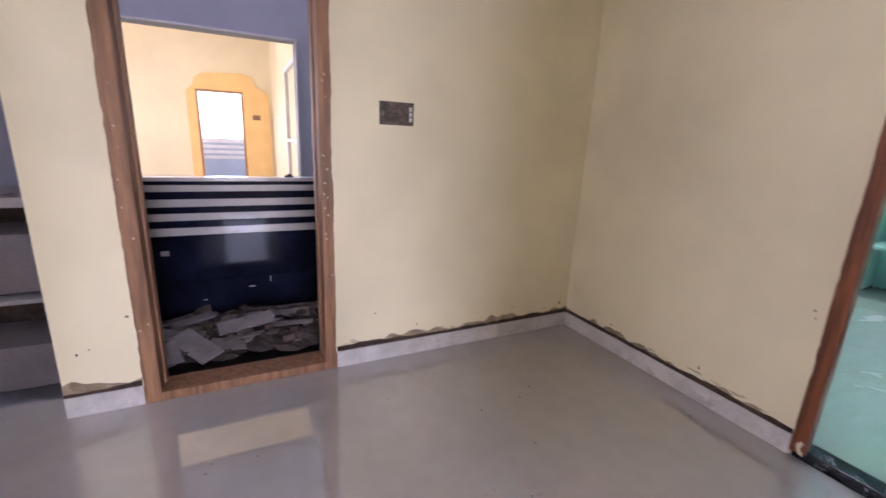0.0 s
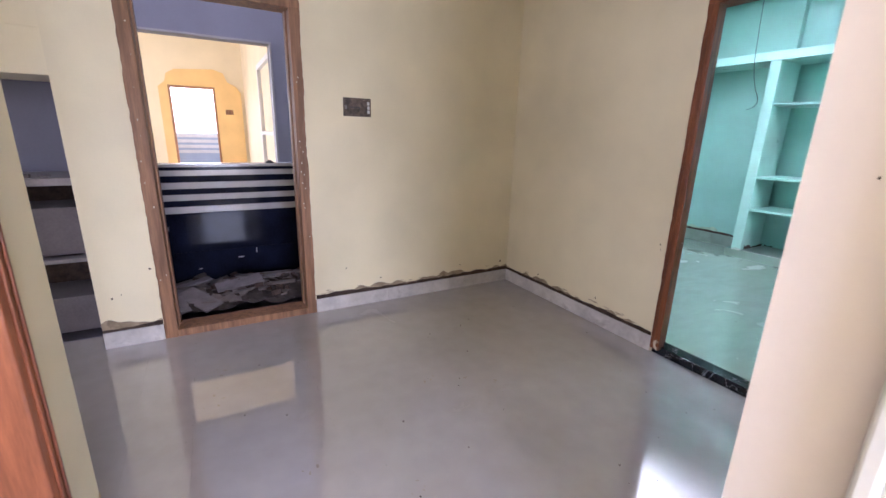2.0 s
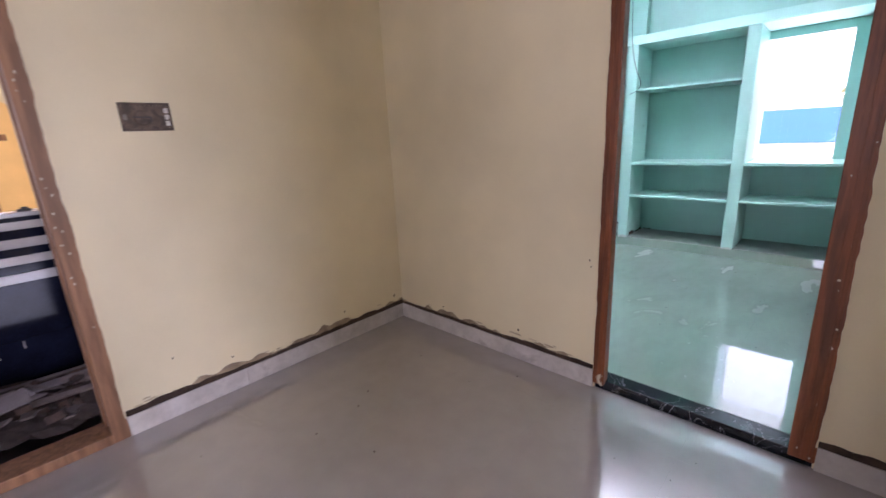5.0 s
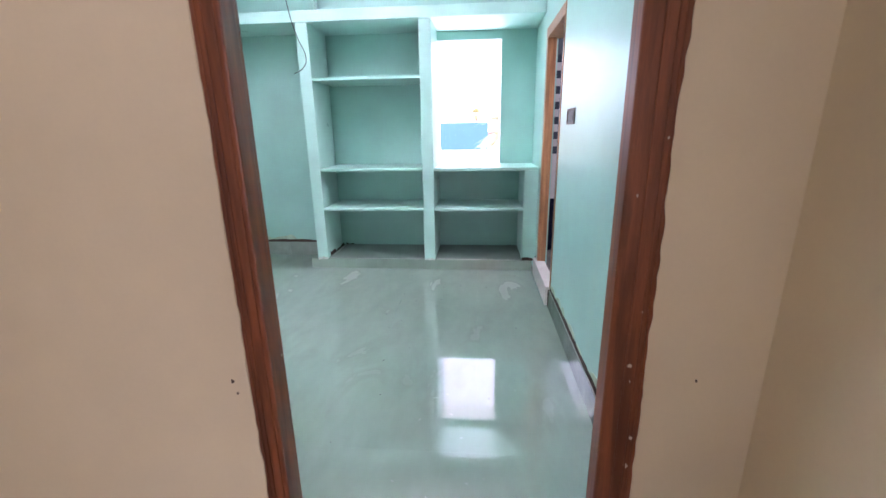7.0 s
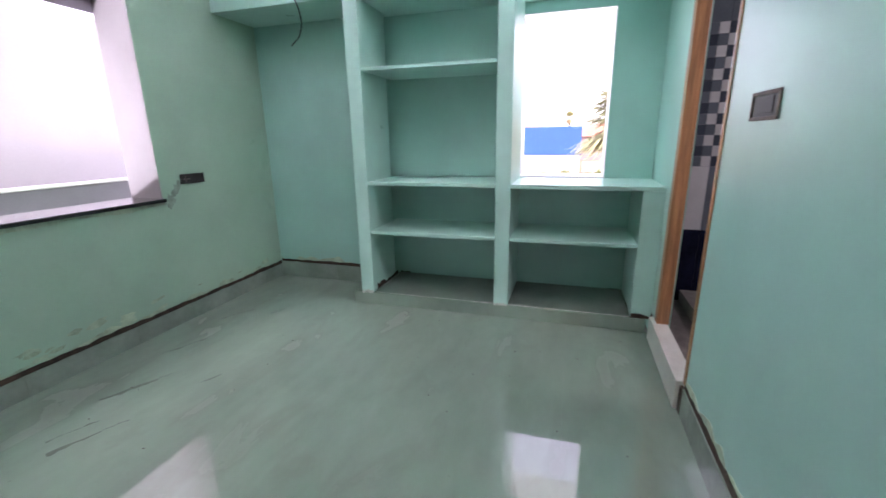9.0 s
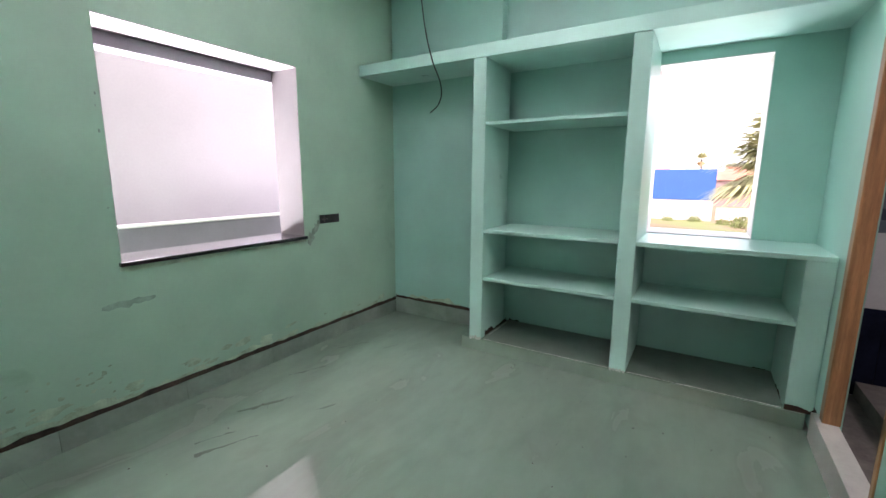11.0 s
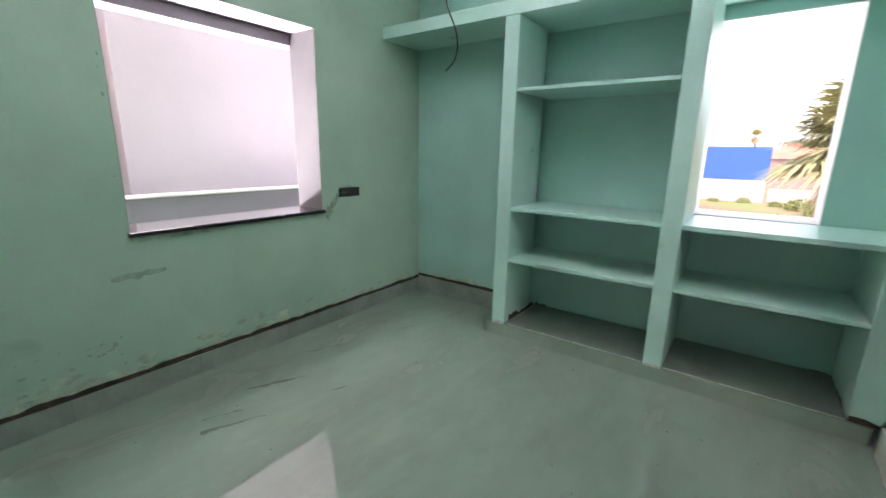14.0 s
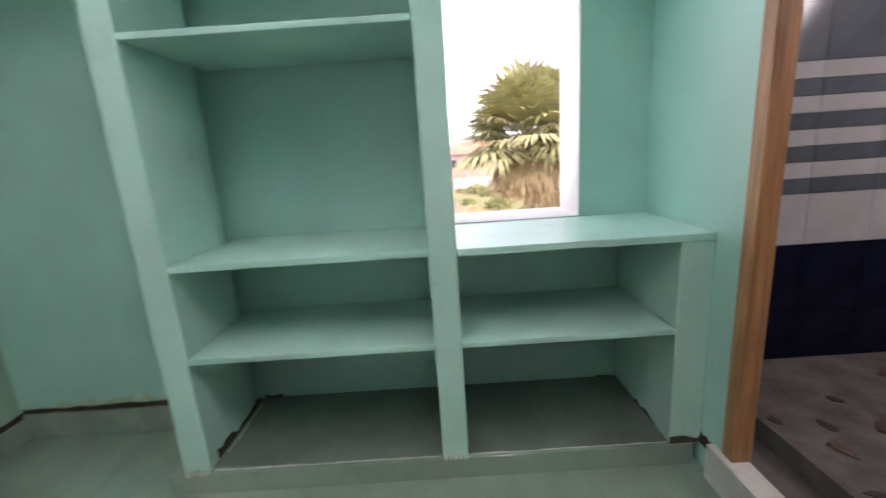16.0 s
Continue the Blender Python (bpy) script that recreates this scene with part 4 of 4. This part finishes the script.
skirt("baseboard", "marbled off-white tile skirting with a dark open joint", [
    ((XW, -0.25, 0), (0, 1, 0), (1, 0, 0), 0.325, 0.108), ((XW, 1.082, 0), (0, 1, 0), (1, 0, 0), YN - 1.082, 0.108),
    ((XW + 0.012, YN, 0), (1, 0, 0), (0, -1, 0), D2L - XW - 0.012, 0.108), ((D2R, YN, 0), (1, 0, 0), (0, -1, 0), XE - D2R, 0.108),
    ((XE, 1.48, 0), (0, 1, 0), (-1, 0, 0), YN - 1.492, 0.108), ((-0.74, 0, 0), (1, 0, 0), (0, 1, 0), 0.257, 0.108)], 0.0, 0.012, SKIRT, SMEAR, 1)
skirt("baseboard_bedroom", "pale tile skirting with a black uneven open joint", [
    ((ML, MS, 0), (0, 1, 0), (1, 0, 0), ALC - MS, 0.118), ((ML + 0.012, ALC, 0), (1, 0, 0), (0, -1, 0), 1.075, 0.145),
    ((MR, MS, 0), (0, 1, 0), (-1, 0, 0), 1.935, 0.14)], ZM, 0.012, SKIRT_MINT, SMEAR_MINT, 50, (0.017, 0.040))


# ---- floor tiles ----
def tile_floor(parent, mat, x0, x1, y0, y1, z, ox, oy, size=0.6):
    """Tiles on a fixed grid, cut at the walls; whole tiles share one mesh."""
    whole = None
    ix0, ix1 = math.floor((x0 - ox) / size), math.ceil((x1 - ox) / size)
    iy0, iy1 = math.floor((y0 - oy) / size), math.ceil((y1 - oy) / size)
    for i in range(ix0, ix1):
        for j in range(iy0, iy1):
            a, b = max(x0, ox + i * size), min(x1, ox + (i + 1) * size)
            c, d = max(y0, oy + j * size), min(y1, oy + (j + 1) * size)
            if b - a < 0.02 or d - c < 0.02:
                continue
            full = abs(b - a - size) < 1e-6 and abs(d - c - size) < 1e-6
            if full and whole:
                ob = new("tile", whole)
                ob.parent = parent
            else:
                ob = part("tile", boxes((0.0001, b - a - 0.0001, 0.0001, d - c - 0.0001, -0.011, 0)), mat, parent)
                if full:
                    whole = ob.data
            ob.location = (a, c, z)


tile_floor(floor, TILE, XW, XE, 0.0, YN, 0.0, -0.2, 0.25)
tile_floor(floor, TILE, XE, 3.2, 0.0, 1.28, 0.0, -0.2, 0.25)
tile_floor(floor, TILE, -2.53, -0.74, -3.0, 0.0, 0.0, -0.2, 0.25)
tile_floor(floor_m, TILE_MINT, ML, MR, MS, SF, ZM, -0.15, 3.5)
tile_floor(floor_m, TILE_MINT, ML, -1.783, SF, ALC, ZM, -0.15, 3.5)


# ---- paint laps, splashes and marks ----
def jamb(door, k):
    return [o for o in door.children if o.name.startswith("jamb")][k]



def lap(parent, material, x, y, z0, z1, along_out, out, seed, wide=0.010):
    ragged("paint_lap", material, parent, (x, y, z0), (0, 0, 1), along_out, out, z1 - z0, -0.004, wide, 0.0025, step=0.010, seed=seed, fray=7.0)


lap(jamb(door_1, 0), CREAM, XW + 0.0125, 0.075, 0.11, 2.25, (0, 1, 0), (1, 0, 0), 3)
lap(jamb(door_1, 1), CREAM, XW + 0.0125, 1.082, 0.11, 2.25, (0, -1, 0), (1, 0, 0), 5)
lap(jamb(door_2, 0), CREAM, D2L, YN - 0.0125, 0.11, 2.18, (1, 0, 0), (0, -1, 0), 7, 0.009)
lap(jamb(door_2, 1), CREAM, D2R, YN - 0.0125, 0.11, 2.18, (-1, 0, 0), (0, -1, 0), 9, 0.012)
lap(jamb(door_3, 0), CREAM, -0.483, 0.0125, 0.11, 2.16, (1, 0, 0), (0, 1, 0), 11, 0.010)
rng = random.Random(77)
Y, Z, X = (0, 1, 0), (0, 0, 1), (1, 0, 0)
blotches("paint_splash", SPLAT, jamb(door_1, 1), [((XW + 0.012, 1.047 + rng.uniform(-0.02, 0.02), z), Y, Z, rng.uniform(0.002, 0.006)) for z in
                                         (0.62, 0.84, 0.87, 0.98, 1.02, 1.08, 1.10, 1.16, 1.24, 1.27, 1.31, 1.62, 1.66, 1.70, 1.73)], X, seed=2)
blotches("paint_splash", SPLAT, jamb(door_1, 0), [((XW + 0.012, 0.115 + rng.uniform(-0.02, 0.02), z), Y, Z, rng.uniform(0.002, 0.005)) for z in
                                         (0.42, 0.45, 0.9, 1.05, 1.18, 1.33, 1.42, 1.6, 1.78, 1.95)], X, seed=3)
blotches("cement_splash", SPLAT, jamb(door_2, 0), [((-0.68 + rng.uniform(-0.015, 0.03), YN - 0.012, z), X, Z, rng.uniform(0.008, 0.016)) for z in (0.045, 0.06, 0.075, 0.09)], (0, -1, 0), seed=4)
blotches("cement_splash", SPLAT, jamb(door_2, 0), [((D2L + 0.028, 3.0 + rng.uniform(0, 0.05), z), Y, Z, rng.uniform(0.004, 0.009)) for z in (0.75, 0.9, 1.05, 1.2)], X, seed=6)
blotches("cement_splash", SPLAT, jamb(door_2, 1), [((0.19 + rng.uniform(-0.02, 0.03), YN - 0.012, z), X, Z, rng.uniform(0.002, 0.006)) for z in (0.05, 0.08, 0.3, 0.41, 0.55, 0.63, 0.78, 0.82, 0.95, 1.2, 1.31)], (0, -1, 0), seed=5)
wall_marks = thing("wall_marks", "small dark scratches and nail holes in the cream walls", "wall marks", kind="structure")
blotches("nail_hole", GAP, wall_marks, [((-0.753, YN, 0.733), X, Z, 0.006), ((-0.745, YN, 0.70), X, Z, 0.004), ((0.347, YN, 0.78), X, Z, 0.003), ((-1.2, YN, 0.2), X, Z, 0.008),
                                         ((-1.85, YN, 0.19), X, Z, 0.007)], (0, -1, 0), seed=8)
blotches("scratch", GAP, wall_marks, [((XW, -0.17, 0.33), Y, Z, 0.007), ((XW, -0.12, 0.35), Y, Z, 0.004), ((XW, 0.05, 0.5), Y, Z, 0.008), ((XW, 1.33, 0.33), Y, Z, 0.005), ((XW, 1.62, 0.21), Y, Z, 0.006),
                                       ((XW, 2.86, 0.2), Y, Z, 0.010), ((XW, 2.4, 0.22), Y, Z, 0.006)], X, seed=9)
CREAM_SMEAR = node_mat("brown_cement_smear", (0.50, 0.41, 0.28), rough=0.8, spread=0.2, scale=14, fine=70, bump=0.2,
                       stain=(0.24, 0.17, 0.11), stain_at=0.52, stain_scale=11)
rng = random.Random(58)
spots = [((rng.choice((-0.86, -1.0, -1.15, -1.5, -1.95)) + rng.uniform(-0.1, 0.1), YN, 0.132 + min(0.035, rng.expovariate(60))), (rng.uniform(1.5, 3.2), 0, 0), (0, 0, rng.uniform(0.2, 0.45)), rng.uniform(0.008, 0.022)) for k in range(30)]
blotches("cement_smear", CREAM_SMEAR, wall_marks, spots, (0, -1, 0), thick=0.0006, seed=58)
spots = [((XW, rng.choice((1.2, 1.45, 1.9, 2.3, 2.75)) + rng.uniform(-0.1, 0.1), 0.132 + min(0.035, rng.expovariate(60))), (0, rng.uniform(1.5, 3.2), 0), (0, 0, rng.uniform(0.2, 0.45)), rng.uniform(0.007, 0.018)) for k in range(26)]
blotches("cement_smear", CREAM_SMEAR, wall_marks, spots, X, thick=0.0006, seed=59)
mint_marks = thing("wall_stains", "grey damp smears and scuffs on the mint wall", "wall stains", kind="structure")
STAIN = node_mat("grey_green_scuff", (0.27, 0.375, 0.31), rough=0.85, spread=0.15, scale=14, fine=60, bump=0.1)
blotches("scuff", STAIN, mint_marks, [((ML, 3.96 + 0.05 * k, 0.722 + 0.003 * k), (0, 1.6, 0), (0, 0, 0.42), 0.045 - 0.006 * abs(k - 1)) for k in range(4)], X, thick=0.0004, seed=41)
SMUDGE = node_mat("dark_grey_smudge", (0.27, 0.35, 0.29), rough=0.8, spread=0.2, scale=16, fine=60, bump=0.1)
blotches("mark", SMUDGE, mint_marks, [((ML, 3.992, 1.80), Y, Z, 0.007), ((ML, 3.988, 1.74), Y, Z, 0.005), ((ML, 3.990, 1.62), Y, Z, 0.009), ((ML, 3.985, 1.24), Y, Z, 0.006)], X, thick=0.001, seed=71)
blotches("smudge", SMUDGE, mint_marks, [((ML, 5.355, 1.035), Y, Z, 0.022), ((ML, 5.33, 1.005), Y, Z, 0.028), ((ML, 5.30, 0.975), Y, Z, 0.028), ((ML, 5.275, 0.94), Y, Z, 0.030),
                                         ((ML, 5.262, 0.90), Y, Z, 0.026), ((ML, 5.30, 0.925), Y, Z, 0.018)], X, thick=0.001, seed=42)
ragged("sill_smear", SMEAR_MINT, mint_marks, (ML, 4.0, 0.926), Y, (0, 0, -1), X, 1.22, 0.004, 0.045, 0.002, step=0.02, seed=44, fray=5.0)
rng = random.Random(45)
spots = []
for k in range(70):
    y = 3.2 + min(2.9, rng.expovariate(1.1))
    spots.append(((ML, y, 0.19 + min(0.10, rng.expovariate(28))), (0, rng.uniform(1.2, 2.6), 0.2), (0, 0, rng.uniform(0.25, 0.6)), rng.uniform(0.012, 0.042)))
blotches("cement_smear", SMEAR_MINT, mint_marks, spots, X, thick=0.0008, seed=45)
SCUFF = node_mat("dark_olive_scuff", (0.33, 0.42, 0.31), rough=0.8, spread=0.2, scale=14, fine=60, bump=0.1)
spots = [((ML, 3.3 + rng.uniform(0.0, 0.62), 0.26 + rng.uniform(0.0, 0.16)), (0, rng.uniform(0.8, 1.5), 0.2), (0, 0, rng.uniform(0.3, 0.9)), rng.uniform(0.004, 0.016)) for k in range(26)]
blotches("scuff", SCUFF, mint_marks, spots, X, thick=0.0024, seed=46)
shelf_dirt = thing("mortar_stains", "black mortar stains in the lower shelf corners", "mortar stains", kind="structure")
ragged("stain", GAP, shelf_dirt, (-1.6145, 5.95, 0.150), Y, Z, X, 0.42, -0.03, 0.075, 0.002, step=0.01, seed=46, fray=6.0)
MORTAR = node_mat("pale_dried_mortar", (0.52, 0.55, 0.49), rough=0.9, spread=0.15, scale=20, fine=90, bump=0.3)
ragged("mortar_line", MORTAR, shelf_dirt, (-1.60, SF + 0.006, 0.1455), X, Y, Z, 0.93, -0.004, 0.012, 0.0022, step=0.012, seed=81, fray=11.0)
ragged("mortar_line", MORTAR, shelf_dirt, (-0.55, SF + 0.006, 0.1455), X, Y, Z, 0.80, -0.004, 0.012, 0.0022, step=0.012, seed=82, fray=11.0)
ragged("mortar_line", MORTAR, shelf_dirt, (-1.596, 5.99, 0.1505), Y, X, Z, 0.36, -0.002, 0.014, 0.0012, step=0.012, seed=83, fray=9.0)
blotches("mortar_pat", MORTAR, shelf_dirt, [((-1.70 + 0.02 * k, SF - 0.0095, 0.150 + 0.004 * (k % 3)), X, Z, 0.013) for k in range(5)] + [((-0.65 + 0.02 * k, SF - 0.0095, 0.149 + 0.003 * (k % 2)), X, Z, 0.010) for k in range(5)], (0, -1, 0), thick=0.001, seed=84)
ragged("stain", GAP, shelf_dirt, (0.2575, 5.98, 0.146), Y, Z, (-1, 0, 0), 0.2, -0.02, 0.05, 0.002, step=0.01, seed=47, fray=9.0)
ragged("stain", GAP, shelf_dirt, (-1.60, 6.4135, 0.146), X, Z, (0, -1, 0), 0.09, 0.0, 0.03, 0.002, step=0.01, seed=48, fray=16.0)
ragged("stain", GAP, shelf_dirt, (0.16, 6.4135, 0.146), X, Z, (0, -1, 0), 0.07, 0.0, 0.03, 0.002, step=0.01, seed=49, fray=16.0)
ragged("stain", GAP, shelf_dirt, (0.258, SF - 0.001, 0.146), X, Z, (0, -1, 0), MR - 0.26, 0.005, 0.06, 0.003, step=0.008, seed=52, fray=16.0)
ragged("stain", GAP, shelf_dirt, (MR - 0.001, 5.76, 0.143), Y, Z, (-1, 0, 0), 0.118, 0.01, 0.07, 0.003, step=0.008, seed=51, fray=16.0)

DUST = node_mat("dried_mortar_dust", (0.30, 0.345, 0.31), rough=0.85, spread=0.12, scale=20, bump=0.1)
rng = random.Random(91)
streaks = thing("dust_streaks", "dried dusty drag marks on the bedroom tiles", "dust", kind="structure")
UP = (0, 0, 1)
marks = []
for i in range(12):
    a = rng.uniform(0, math.tau)
    u = (math.cos(a), math.sin(a), 0)
    v = (-math.sin(a) * 0.25, math.cos(a) * 0.25, 0)
    marks.append(((-0.3 + rng.gauss(0, 0.13), 3.62 + rng.gauss(0, 0.2), ZM), u, v, rng.uniform(0.004, 0.014)))
blotches("dust_mark", DUST, streaks, marks, UP, thick=0.0006, seed=12)
GRIME = node_mat("wet_grime", (0.075, 0.10, 0.075), rough=0.5, spread=0.2, scale=10, bump=0.05)
for k, (cx, cy, r) in enumerate(((-2.42, 4.34, 0.05), (-2.24, 4.0, 0.045), (-2.33, 4.05, 0.03), (-2.55, 4.8, 0.04), (-2.6, 5.3, 0.04), (-2.3, 5.5, 0.02), (-2.05, 4.6, 0.018))):
    ragged("grime", GRIME, streaks, (cx, cy, ZM), (0.42, 0.91, 0), (0.91, -0.42, 0), UP, r * 6.5, -0.5 * r, 1.0 * r, 0.0006, step=0.012, seed=60 + k, fray=9.0, foot=0.01)


def specks(name, label, spots, z, seed, mat):
    rng = random.Random(seed)
    bm = bmesh.new()
    for x, y in spots:
        s = rng.uniform(0.0012, 0.0035)
        box(bm, x - s, x + s * rng.uniform(0.6, 2.0), y - s, y + s * rng.uniform(0.6, 1.6), z, z + s * 0.6)
    return tagged(part(name, bm, mat), label, "debris specks", kind="stuff")


specks("debris_specks", "tiny dark crumbs of mortar on the cream room's floor",
       [(-0.36, 1.04), (-0.8, 1.16), (-1.08, 1.44), (-1.0, 1.61)] + [(rng.uniform(-2.1, 0.3), rng.uniform(0.2, 2.8)) for _ in range(30)], 0.0, 5, DEBRIS)
specks("debris_specks", "tiny dark crumbs of mortar on the bedroom floor", [(rng.uniform(-2.6, 0.2), rng.uniform(3.4, 5.8)) for _ in range(34)], ZM, 6, DEBRIS)
dust = thing("dust_streaks", "dried brown footmarks on the cream room's polished tiles", "dust", kind="structure")
FOOT = node_mat("dried_brown_dust", (0.26, 0.22, 0.19), rough=0.8, spread=0.15, scale=18, bump=0.1)
rng = random.Random(33)
marks = []
for cx, cy, n, spread in ((-1.64, 0.46, 7, 0.07), (-1.81, 0.63, 4, 0.04), (-0.393, 1.05, 6, 0.04), (-0.54, 0.47, 3, 0.02), (-0.70, 0.68, 3, 0.02), (-1.08, 1.44, 4, 0.03), (-1.0, 1.65, 2, 0.01), (-0.89, 1.78, 2, 0.01), (-1.45, 0.35, 4, 0.06)):
    for i in range(n):
        a = rng.uniform(0, math.tau)
        marks.append(((cx + rng.gauss(0, spread), cy + rng.gauss(0, spread), 0.0), (math.cos(a), math.sin(a), 0), (-math.sin(a) * 0.35, math.cos(a) * 0.35, 0), rng.uniform(0.004, 0.014)))
blotches("footmark", FOOT, dust, marks, UP, thick=0.0006, seed=34)
blotches("dent", GAP, wall_marks, [((0.61, 1.28, 1.392), X, Z, 0.0035), ((0.606, 1.28, 1.337), X, Z, 0.002)], (0, -1, 0), seed=19)
